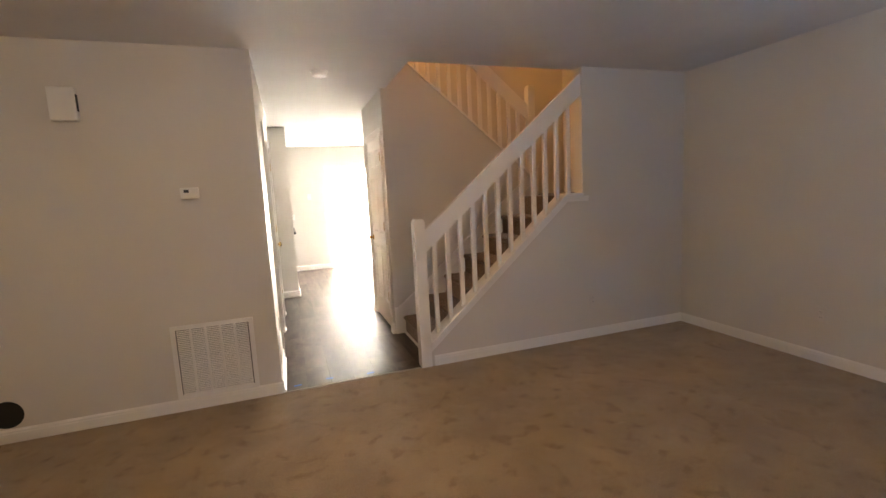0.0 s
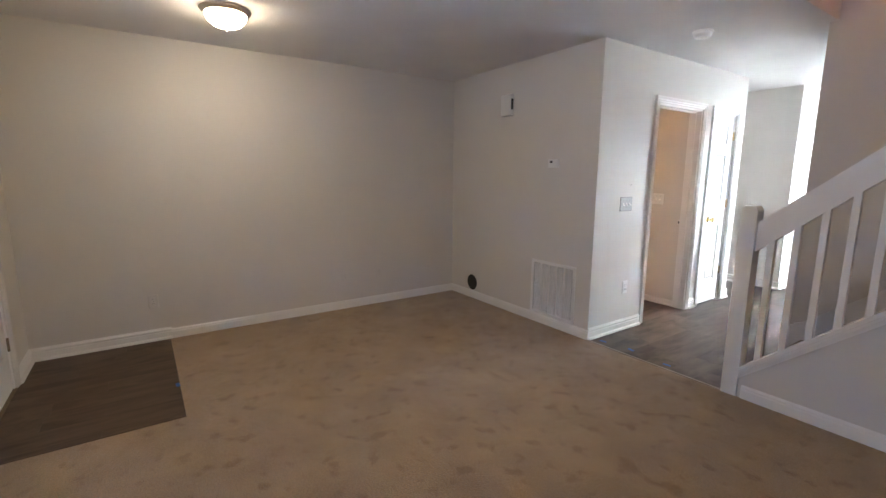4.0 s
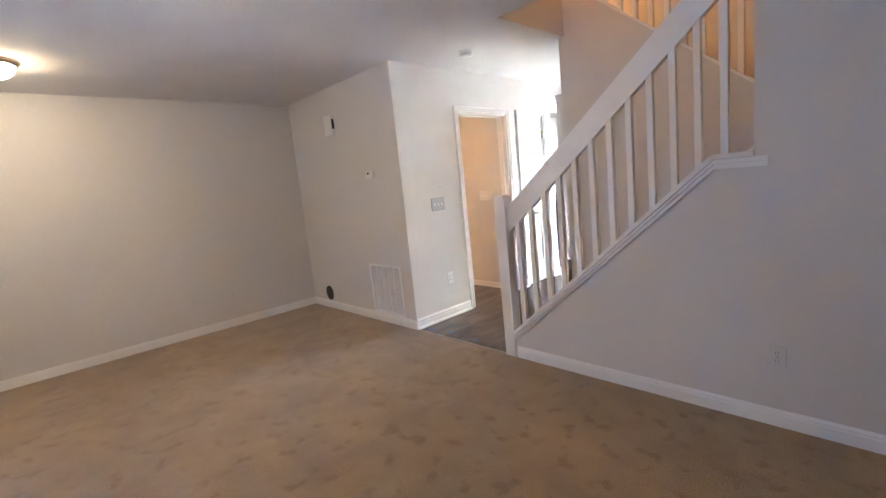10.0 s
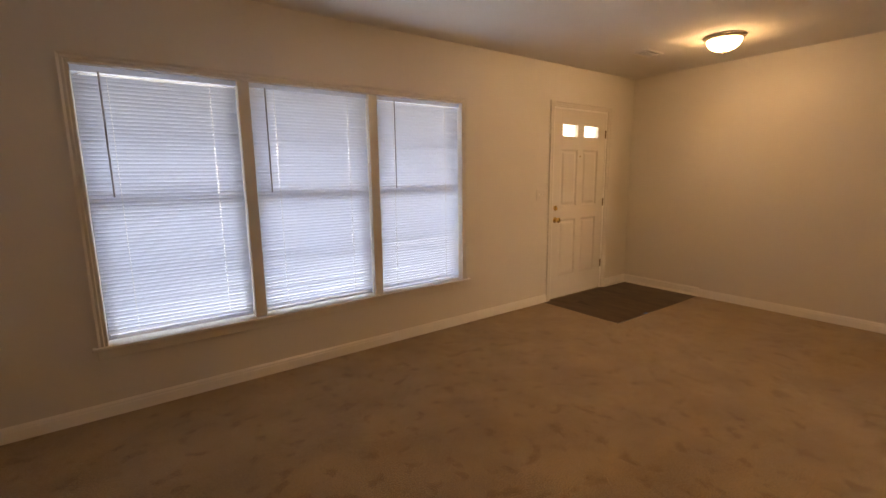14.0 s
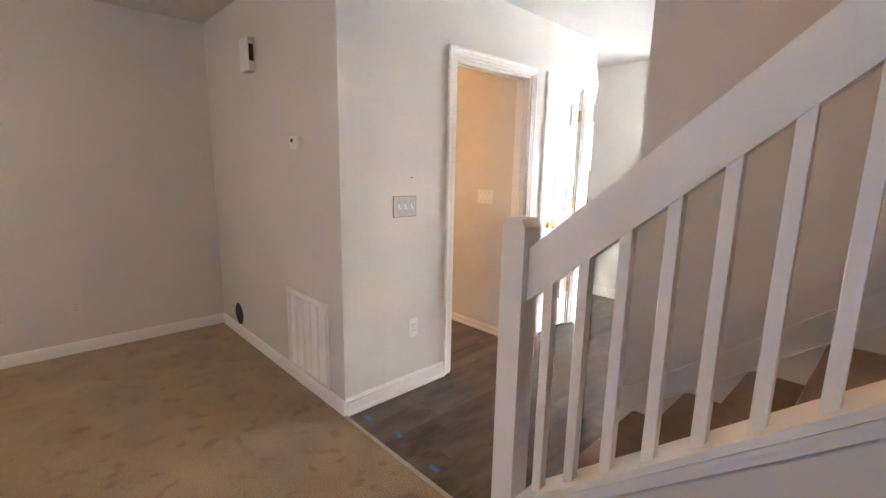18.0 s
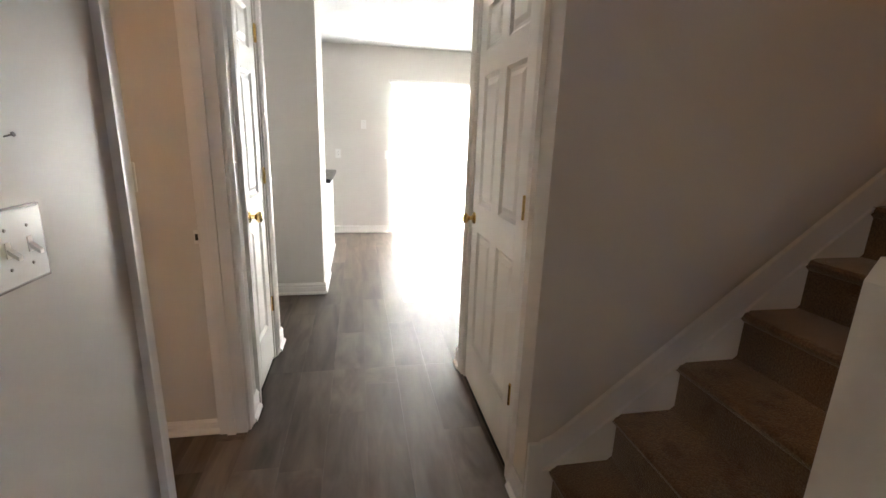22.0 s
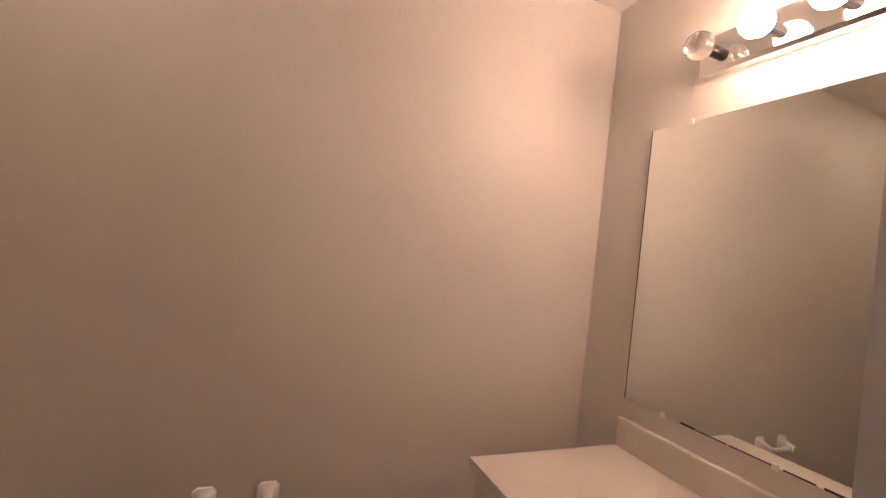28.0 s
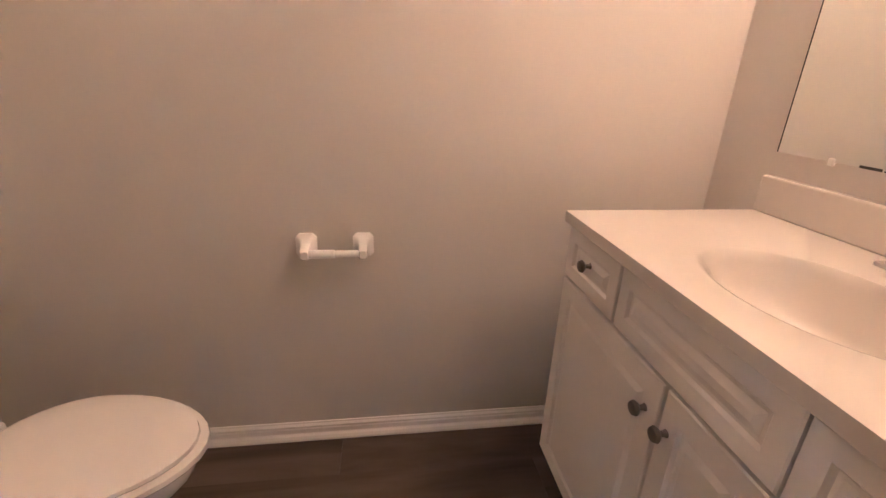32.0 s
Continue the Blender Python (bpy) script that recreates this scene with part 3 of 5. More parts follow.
SL_ME = bmesh.new()
CURVE = [(-0.0125, 0.0), (-0.008, 0.0018), (-0.002, 0.0029), (0.002, 0.0029), (0.008, 0.0018), (0.0125, 0.0)]
HOLES = (0.3115, 0.3155)
for q, ((ya_, za_), (yb2, zb2)) in enumerate(zip(CURVE, CURVE[1:])):
    spans = ((-0.5, 0.5),) if q != 2 else ((-0.5, -HOLES[1]), (-HOLES[0], HOLES[0]), (HOLES[1], 0.5))
    for u0, u1 in spans:
        quad = [(ya_, za_), (yb2, zb2), (yb2, zb2 - 0.0004), (ya_, za_ - 0.0004)]
        lo_, hi_ = [SL_ME.verts.new((u0, y, z)) for y, z in quad], [SL_ME.verts.new((u1, y, z)) for y, z in quad]
        SL_ME.faces.new(lo_[::-1])
        SL_ME.faces.new(hi_)
        for c in range(4):
            SL_ME.faces.new((lo_[c - 1], lo_[c], hi_[c], hi_[c - 1]))
slat_mesh = bpy.data.meshes.new("blind_slat")
SL_ME.to_mesh(slat_mesh)
SL_ME.free()
slat_mesh.materials.append(SLAT)
for k, (a, b) in enumerate(UNITS):
    yb = YF - 0.045
    bl = thing("window_blind", ((a + b) / 2, yb, Z1), "lowered white aluminium mini blind, slats nearly closed", "blind", "blinds in the triple window")
    wid = b - a - 0.008
    wpart("headrail", box((a + 0.002, yb - 0.016, Z1 - 0.034), (b - 0.002, yb + 0.016, Z1 - 0.001), 0.002), SLAT, bl)
    low = Z0 + (0.012, 0.022, 0.030)[k]
    n = int((Z1 - 0.035 - low - 0.02) / 0.0212)
    skew = (0.0, -0.004, -0.012)[k]
    for j in range(n):
        z = low + 0.03 + j * 0.0212
        o = new("slat", slat_mesh)
        sk = skew * max(0.0, 1 - j / 14.0)
        tilt = 66.0 + random.uniform(-2.0, 2.0)
        o.matrix_world = Matrix.Translation(((a + b) / 2, yb + random.uniform(-0.001, 0.001), z)) @ Euler((radians(tilt), math.atan(sk), 0)).to_matrix().to_4x4() @ Matrix.Diagonal((wid, 1, 1, 1))
        into(bl, o)
    wpart("bottom_rail", box((a + 0.012, yb - 0.012, low), (b - 0.012, yb + 0.012, low + 0.014), 0.003), SLAT, bl)
    for u in ((a + b) / 2 - wid * 0.314, (a + b) / 2 + wid * 0.314):
        wpart("ladder_cord", rod((u, yb + 0.0135, low + 0.01), (u, yb + 0.0135, Z1 - 0.03), 0.0012, 5), PLASTIC, bl)
    wpart("tilt_wand", rod((b - (0.16, 0.10, 0.12)[k], yb + 0.024, Z1 - 0.03), (b - (0.16, 0.10, 0.12)[k], yb + 0.026, Z1 - 0.70), 0.0045, 6), WAND, bl, "dark grey plastic tilt wand")

# ---- doors ----
casing("casing_front_door", "y", YF, *FDO, 2.035, 1, 0.0, "cream painted front door casing", False, WALL)
jamb("jamb_front_door", "y", YF, YF - 0.16, *FDO, 2.035)
fd = panel_door("door_1", 0.905, 2.012, 2, "closed cream painted front door with two small panes", True, 0.044, mats=WALL, hinges=(0.30, 1.02, 1.78), hinge_u=0.019, hinge_mat=BRONZE)
fd.matrix_world = pose(FDO[0] + 0.006 + 0.0, YF - 0.052, 0.01)
knob(fd, pose(0.905 - 0.062, 0.044, 0.865, -90, 0, 0), BRASS)
part("deadbolt", lathe([(0, 0), (0.026, 0), (0.027, 0.006), (0.018, 0.012), (0, 0.013)], pose(0.905 - 0.062, 0.044, 0.99, -90, 0, 0)), BRASS, fd, "brass deadbolt with thumb turn", True)
part("thumb_turn", box((0.905 - 0.068, 0.056, 0.974), (0.905 - 0.056, 0.072, 1.006), 0.002), BRASS, fd)
part("peephole", lathe([(0, 0), (0.008, 0), (0.007, 0.004), (0, 0.004)], pose(0.455, 0.044, 1.53, -90, 0, 0)), BRASS, fd)
part("sweep", box((0.0, 0.0, -0.008), (0.905, 0.044, 0.0)), DARK, fd)
fd["kind"] = "structure"
structure("threshold", box((FDO[0], YF - 0.16, -0.01), (FDO[1], YF + 0.01, 0.008), 0.003), BRONZE, "dull metal door threshold", "threshold")

casing("casing_bath_hall", "x", HL, *BDO, 2.035, 1)
casing("casing_bath_inside", "x", HL - TW, *BDO, 2.035, -1)
jamb("jamb_bath", "x", HL, HL - TW, *BDO, 2.035)
bd = panel_door("door_2", 0.700, 2.015, 2, "open white six-panel bathroom door with brass knob", hinges=(0.25, 1.066, 1.80), hinge_side=1, hinge_u=-0.005, hinge_mat=BRASS, reach=0.004)
bd.matrix_world = pose(-0.074, 4.429, 0.01, 0, 0, 178)
bd["kind"] = "structure"
knob(bd, pose(0.638, 0.0, 0.915, 90, 0, 0), BRASS)
knob(bd, pose(0.638, 0.035, 0.915, -90, 0, 0), BRASS)
for z in (0.25, 1.066, 1.80):
    leaf = part("hinge_leaf", prism([(0.036, z - 0.043), (0.036, z + 0.043), (0.016, z + 0.043), (0.010, z + 0.037), (0.010, z - 0.037), (0.016, z - 0.043)], "x", -0.0018, 0.0), DARKBRASS, bd, "brass hinge leaf with a dark reflection put into its colour")
    for dz, y in ((-0.032, 0.022), (0.0, 0.017), (0.032, 0.022)):
        part("screw", lathe([(0, 0), (0.0042, 0), (0.003, 0.0012), (0, 0.0006)], pose(-0.0018, y, z + dz, 0, -90, 0), 8), STEEL, leaf)

ds = thing("door_stop", (HL, BDO[0], 0), "white painted stop strips and bare wood hinge rabbet", "door stop")
ds["kind"] = "structure"
wpart("side_stop", box((-0.030, BDO[1] - 0.029, 0.0), (0.006, BDO[1] - 0.0185, 2.006), 0.002), TRIM, ds)
wpart("side_stop", box((-0.030, BDO[0] + 0.0185, 0.0), (0.006, BDO[0] + 0.027, 2.006), 0.002), TRIM, ds)
wpart("head_stop", box((-0.030, BDO[0] + 0.027, 2.006), (0.006, BDO[1] - 0.029, 2.0165), 0.002), TRIM, ds)
wpart("bare_rabbet", box((-0.061, BDO[0] + 0.0185, 0.0), (-0.0305, BDO[0] + 0.0205, 2.016)), RAWWOOD, ds, "bare unpainted pine strip")

casing("casing_closet", "x", HL, *CDO, 2.035, 1)
jamb("jamb_closet", "x", HL, HL - TW, *CDO, 2.035)
cd = panel_door("door_3", CDO[1] - CDO[0] - 0.04, 2.010, 1, "closed narrow white three-panel closet door with brass knob", hinges=(0.34, 1.085, 1.80), hinge_u=0.006)
cd.matrix_world = pose(HL - 0.041, CDO[1] - 0.020, 0.015, 0, 0, -90)
cd["kind"] = "structure"
knob(cd, pose(CDO[1] - 0.020 - 5.470, 0.035, 0.920, -90, 0, 0), BRASS)

casing("casing_stair_closet", "x", HR, *SDO, 2.035, -1)
jamb("jamb_stair_closet", "x", HR, HR + TW, *SDO, 2.035)
sd = panel_door("door_4", 0.760, 2.010, 2, "closed white six-panel door under the stairs", hinges=(0.34, 1.085, 1.80), hinge_u=0.006)
sd.matrix_world = pose(HR + 0.041, SDO[0] + 0.020, 0.015, 0, 0, 90)
sd["kind"] = "structure"
knob(sd, pose(0.715, 0.035, 0.920, -90, 0, 0), BRASS)
structure("strike_plate", box((-0.084, BDO[1] - 0.0195, 0.888), (-0.062, BDO[1] - 0.0175, 0.944), 0.0008), TRIM, "paint-smeared strike plate on the bathroom jamb", "strike plate")
structure("strike_hole", box((-0.079, BDO[1] - 0.0205, 0.902), (-0.068, BDO[1] - 0.0190, 0.928)), DARK, "dark latch hole in the strike plate", "strike plate")

# ---- stairs ----
RISE, RUN, X1 = 0.1925, 0.229, 1.232
st = thing("stairs", (X1, 4.1, 0), "brown carpeted stairs rising beside a white railing", "stairs")
st["kind"] = "structure"


def step(x, z, y0, y1, d, depth, h):
    """A carpeted step whose nosing is at x; d is the way it climbs."""
    pts = [(x + d * 0.022, z - h), (x + d * 0.022, z - 0.045), (x + d * 0.004, z - 0.030), (x, z - 0.016), (x + d * 0.006, z - 0.004), (x + d * 0.02, z), (x + d * depth, z), (x + d * depth, z - h)]
    return prism(pts, "y", y0, y1)


for k in range(6):
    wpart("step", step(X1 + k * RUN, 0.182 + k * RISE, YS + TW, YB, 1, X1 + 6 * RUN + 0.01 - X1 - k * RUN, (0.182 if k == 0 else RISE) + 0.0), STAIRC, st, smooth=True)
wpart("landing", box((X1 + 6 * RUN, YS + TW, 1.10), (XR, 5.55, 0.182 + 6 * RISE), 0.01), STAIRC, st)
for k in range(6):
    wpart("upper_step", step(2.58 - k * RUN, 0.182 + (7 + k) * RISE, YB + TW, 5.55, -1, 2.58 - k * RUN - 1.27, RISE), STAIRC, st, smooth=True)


sk = thing("stair_skirt", (1.2, YB, 0.1), "white painted stair skirt board on the wall", "skirt board")
sk["kind"] = "structure"
wpart("board", prism([(HR + 0.005, 0.0), (1.245, 0.0), (2.86, 1.35), (2.86, 1.655), (1.235, 0.30), (1.19, 0.28), (HR + 0.005, 0.28)], "y", YB - 0.014, YB), TRIM, sk)
wpart("moulding", prism([(1.19, 0.275), (1.235, 0.292), (2.86, 1.645), (2.86, 1.672), (1.235, 0.318), (1.19, 0.30)], "y", YB - 0.034, YB - 0.014), TRIM, sk)
wpart("lower_bead", prism([(1.205, 0.165), (1.235, 0.172), (2.86, 1.525), (2.86, 1.537), (1.235, 0.184), (1.205, 0.177)], "y", YB - 0.025, YB - 0.014), TRIM, sk)
structure("stair_toe_trim", box((X1 + 0.004, YS + TW, 0.001), (X1 + 0.021, YB, 0.022), 0.003), TRIM, "white quarter-round under the first step", "trim")

rl = thing("stair_railing", (1.176, 3.62, 0), "white painted wooden stair railing with square balusters", "railing")
YR = YS + 0.038
wpart("newel_post", prism([(1.131, 0.0), (1.221, 0.0), (1.221, 1.190), (1.206, 1.218), (1.146, 1.218), (1.131, 1.190)], "y", YS - 0.012, YS + 0.078), TRIM, rl)


def rail_top(x):
    return 1.121 + 0.845 * (x - 1.22)


wpart("handrail", prism([(1.221, rail_top(1.221) - 0.180), (2.72, rail_top(2.72) - 0.180), (2.72, rail_top(2.72)), (1.221, rail_top(1.221))], "y", YR - 0.02, YR + 0.02), TRIM, rl)
wpart("cap", prism([(1.222, cap_lo(1.222) + 0.001), (XK, cap_lo(XK) + 0.001), (2.7195, cap_lo(XK) + 0.001), (2.7195, cap_lo(XK) + 0.026), (XK - 0.01, cap_lo(XK) + 0.026), (1.222, cap_lo(1.222) + 0.026)], "y", YS - 0.022, YS + TW + 0.02), TRIM, rl)
for d, t0, t1 in ((0.018, -0.022, -0.002), (0.011, -0.048, -0.024)):
    wpart("apron_moulding", prism([(1.222, cap_lo(1.222) + t0), (XK, cap_lo(XK) + t0), (2.775, cap_lo(XK) + t0), (2.775, cap_lo(XK) + t1), (XK, cap_lo(XK) + t1), (1.222, cap_lo(1.222) + t1)], "y", YS - d, YS - 0.0005), TRIM, rl)
for k in range(12):
    x = 1.300 + k * 0.1175
    zb = min(cap_lo(x), cap_lo(XK)) + 0.02
    wpart("baluster", box((x - 0.017, YR - 0.017, zb), (x + 0.017, YR + 0.017, rail_top(x) - 0.165), 0.002), TRIM, rl)

ur = thing("upper_railing", (2.8, YB + 0.05, 1.6), "white painted upper stair railing with balusters", "railing")
YU = YB + TW / 2
wpart("cap", prism([(2.86, cap_hi(2.86) + 0.001), (1.32, cap_hi(1.32) + 0.001), (1.32, cap_hi(1.32) + 0.022), (2.86, cap_hi(2.86) + 0.022)], "y", YB - 0.018, YB + TW + 0.018), TRIM, ur)
wpart("newel_post", prism([(2.775, 1.6), (2.855, 1.6), (2.855, 2.50), (2.842, 2.53), (2.788, 2.53), (2.775, 2.50)], "y", YU - 0.04, YU + 0.04), TRIM, ur)
wpart("handrail", prism([(2.775, cap_hi(2.775) + 0.60), (1.32, cap_hi(1.32) + 0.60), (1.32, cap_hi(1.32) + 0.77), (2.775, cap_hi(2.775) + 0.77)], "y", YU - 0.018, YU + 0.018), TRIM, ur)
for k in range(12):
    x = 2.66 - k * 0.112
    wpart("baluster", box((x - 0.017, YU - 0.017, cap_hi(x) + 0.005), (x + 0.017, YU + 0.017, cap_hi(x) + 0.62)), TRIM, ur)

# ---- wall fittings ----


def plate(name, m, gangs, kind, label, material=None, rim=False):
    """A cover plate in local xz, its face towards -y; kind is toggle, outlet or blank."""
    wdt = 0.07 + 0.046 * (gangs - 1)
    e = thing(name, (0, 0, 0), label, "outlet" if kind == "outlet" else "switch")
    body = material or PLASTIC
    if rim:
        part("back_edge", box((-wdt / 2 - 0.003, -0.004, -0.0605), (wdt / 2 + 0.003, 0, 0.0605)), PEWTER, e, "dark metal edge round the plate")
    part("cover_plate", box((-wdt / 2, -0.006, -0.0575), (wdt / 2, 0, 0.0575), 0.0025), body, e)
    for g in range(gangs):
        u = (g - (gangs - 1) / 2) * 0.046
        if kind == "toggle":
            part("toggle_slot", box((u - 0.005, -0.0075, -0.012), (u + 0.005, -0.0055, 0.012)), TRIM, e)
            up = 1 if (g % 2 and not rim) else -1
            part("toggle", prism([(-0.0065, -0.004), (-0.0065, 0.004), (-0.021, 0.012 * up + 0.003), (-0.021, 0.012 * up - 0.003)], "x", u - 0.0042, u + 0.0042), TRIM, e)
            for z in (-0.03, 0.03):
                part("screw", lathe([(0, 0), (0.003, 0), (0.002, 0.0015), (0, 0.0015)], pose(u, -0.006, z, 90, 0, 0), 8), PEWTER, e)
        elif kind == "outlet":
            for z in (-0.02, 0.02):
                part("receptacle", box((u - 0.016, -0.008, z - 0.014), (u + 0.016, -0.0055, z + 0.014), 0.004), body, e)
                for d in (-0.006, 0.006):
                    part("slot", box((u + d - 0.001, -0.0084, z - 0.002), (u + d + 0.001, -0.0078, z + 0.007)), DARK, e)
            part("screw", lathe([(0, 0), (0.003, 0), (0.002, 0.0015), (0, 0.0015)], pose(u, -0.006, 0, 90, 0, 0), 8), PEWTER, e)
    e.matrix_world = m
    return e


plate("light_switch", pose(HL, 3.982, 1.151, 0, 0, 90), 3, "toggle", "polished metal triple toggle switch plate on the hall wall", POLISHED, True)
plate("wall_outlet", pose(HL, 4.052, 0.400, 0, 0, 90), 1, "outlet", "white duplex outlet on the hall wall")
plate("light_switch", pose(0.641, YE, 1.467), 1, "toggle", "white switch plate on the rear wall")
plate("light_switch", pose(0.951, YE, 1.08), 1, "toggle", "white switch plate beside the patio door")
plate("wall_outlet", pose(0.30, YE, 1.08), 1, "outlet", "white duplex outlet above the counter")
nl = thing("picture_nail", (HL, 4.028, 1.314), "small dark nail stuck in the hall wall", "nail")
wpart("shank", rod((HL - 0.004, 4.028, 1.312), (HL + 0.012, 4.028, 1.317), 0.0014, 6), PEWTER, nl)
wpart("head", rod((HL + 0.0115, 4.028, 1.317), (HL + 0.0135, 4.028, 1.3176), 0.0038, 8), PEWTER, nl)
plate("wall_outlet", pose(2.817, YS, 0.358), 1, "outlet", "painted-over duplex outlet in the stair wall", WALL)
plate("wall_outlet", pose(XR, 2.30, 0.37, 0, 0, -90), 1, "outlet", "painted-over duplex outlet on the party wall", WALL)
for y in (0.509, 2.188, 2.58):
    plate("wall_outlet", pose(XL, y, 0.34, 0, 0, 90), 1, "outlet", "beige duplex outlet painted over with the wall", WALL)
plate("light_switch", pose(-0.36, YF, 1.15, 0, 0, 180), 2, "toggle", "painted-over double switch beside the front door", WALL)
plate("light_switch", pose(-0.357, SW, 1.146), 3, "toggle", "white triple toggle switch plate in the bathroom")

gr = thing("return_air_grille", (-0.365, YV, 0.085), "white metal return air grille low on the wall", "vent grille")
GX0, GX1, GZ0, GZ1 = -0.622, -0.100, 0.086, 0.606
# Dark sheet on the solid wall, coloured as the duct's shade.
wpart("duct_shade", box((GX0 + 0.01, YV - 0.003, GZ0 + 0.01), (GX1 - 0.01, YV - 0.001, GZ1 - 0.01)), DARK, gr)
for lo, hi in (((GX0, YV - 0.012, GZ0), (GX0 + 0.03, YV, GZ1)), ((GX1 - 0.03, YV - 0.012, GZ0), (GX1, YV, GZ1)), ((GX0 + 0.03, YV - 0.012, GZ0), (GX1 - 0.03, YV, GZ0 + 0.03)), ((GX0 + 0.03, YV - 0.012, GZ1 - 0.03), (GX1 - 0.03, YV, GZ1))):
    wpart("frame", box(lo, hi, 0.002), GRILLE, gr)
cw = (GX1 - GX0 - 0.06) / 5
lm = prism([(-0.0105, -0.0050), (-0.0025, 0.0037), (-0.0013, 0.0046), (-0.0093, -0.0041)], "x", -cw / 2 + 0.006, cw / 2 - 0.006)
lou = bpy.data.meshes.new("louver")
lm.to_mesh(lou)
lm.free()
lou.materials.append(GRILLE)
for c in range(5):
    xc = GX0 + 0.03 + (c + 0.5) * cw
    if c:
        wpart("divider", box((xc - cw / 2 - 0.007, YV - 0.011, GZ0 + 0.03), (xc - cw / 2 + 0.007, YV - 0.001, GZ1 - 0.03)), GRILLE, gr)
    for j in range(36):
        o = new("louver", lou)
        o.location = (xc, YV, GZ0 + 0.037 + j * 0.0127)
        bpy.context.view_layer.update()
        into(gr, o)

th = thing("thermostat", (-0.40, YV, 1.50), "white wall thermostat with a small dark display", "thermostat")
wpart("body", box((-0.455, YV - 0.028, 1.466), (-0.345, YV, 1.536), 0.006), PLASTIC, th)
wpart("display", box((-0.432, YV - 0.0295, 1.502), (-0.402, YV - 0.0275, 1.522)), DARK, th)
wpart("shelf_edge", box((-0.452, YV - 0.034, 1.462), (-0.348, YV - 0.002, 1.470), 0.002), PLASTIC, th)
ch = thing("door_chime", (-1.02, YV, 1.96), "white plastic door chime box with dark side slots", "door chime")
wpart("cover", box((-1.085, YV - 0.05, 1.962), (-0.945, YV, 2.163), 0.008), PLASTIC, ch)
wpart("side_slot", box((-0.9465, YV - 0.042, 2.02), (-0.9435, YV - 0.012, 2.12)), DARK, ch)
wpart("front_groove", box((-1.075, YV - 0.0515, 2.122), (-0.955, YV - 0.0495, 2.126)), GRILLE, ch)


def ring_plate(cx, cz, r, half, y0, y1):
    """A square plate with a round hole."""
    bm = bmesh.new()
    n = 32
    loops = []
    for y in (y0, y1):
        inner = [bm.verts.new((cx + r * math.cos(2 * math.pi * k / n), y, cz + r * math.sin(2 * math.pi * k / n))) for k in range(n)]
        outer = []
        for k in range(n):
            c, s = math.cos(2 * math.pi * k / n), math.sin(2 * math.pi * k / n)
            q = half / max(abs(c), abs(s))
            outer.append(bm.verts.new((cx + q * c, y, cz + q * s)))
        loops.append((inner, outer))
    for k in range(n):
        q = (k + 1) % n
        for inner, outer in loops:
            bm.faces.new((inner[k], inner[q], outer[q], outer[k]))
        bm.faces.new((loops[0][0][k], loops[0][0][q], loops[1][0][q], loops[1][0][k]))
    return bm


hw = thing("wall_hole", (-1.556, YV, 0.18), "round hole in the drywall, its inner shade a flat dark disc", "wall hole")
wpart("cut_edge", ring_plate(-1.556, 0.180, 0.088, 0.0925, YV - 0.002, YV - 0.0005), WALL, hw)
# The wall stays uncut; a flat dark disc paints the hole's shade.
wpart("shade_disc", lathe([(0, 0), (0.0875, 0)], pose(-1.556, YV - 0.001, 0.180, 90, 0, 0), 32), DARK, hw)

# ---- ceiling fittings ----


def ceiling_lamp(x, y, label):
    e = thing("ceiling_lamp", (x, y, CEIL), label, "ceiling light", "flush lights in the living room")
    part("base_ring", lathe([(0, 0), (0.150, 0), (0.156, -0.005), (0.154, -0.014), (0.144, -0.020), (0.136, -0.032), (0.128, -0.034), (0.124, -0.026), (0, -0.026)], None, 36), NICKEL, e, "brushed nickel ring", True)
    part("glass_bowl", lathe([(0.126, -0.030), (0.123, -0.050), (0.110, -0.074), (0.086, -0.095), (0.050, -0.110), (0.012, -0.115), (0, -0.115)], None, 36), GLOBE, e, "lit frosted glass bowl", True)
    part("finial", lathe([(0, -0.114), (0.010, -0.115), (0.012, -0.121), (0.006, -0.129), (0.007, -0.135), (0, -0.139)], None, 12), PEWTER, e, "", True)
    return e


ceiling_lamp(-1.0, 1.06, "lit flush ceiling lamp with frosted glass bowl")
ceiling_lamp(1.085, 1.75, "lit flush ceiling lamp with frosted glass bowl")
sm = thing("smoke_detector", (0.545, 4.035, CEIL), "white round smoke detector on the hall ceiling", "smoke detector")
part("base", lathe([(0, 0), (0.070, 0), (0.070, -0.012), (0, -0.012)], None, 28), PLASTIC, sm, "", True)
part("cover", lathe([(0, -0.012), (0.060, -0.012), (0.062, -0.022), (0.052, -0.038), (0.030, -0.043), (0, -0.043)], None, 28), PLASTIC, sm, "", True)
part("grille_ring", lathe([(0.056, -0.0375), (0.050, -0.043), (0.044, -0.043), (0.05, -0.0375)], None, 28), GRILLE, sm, "", True)


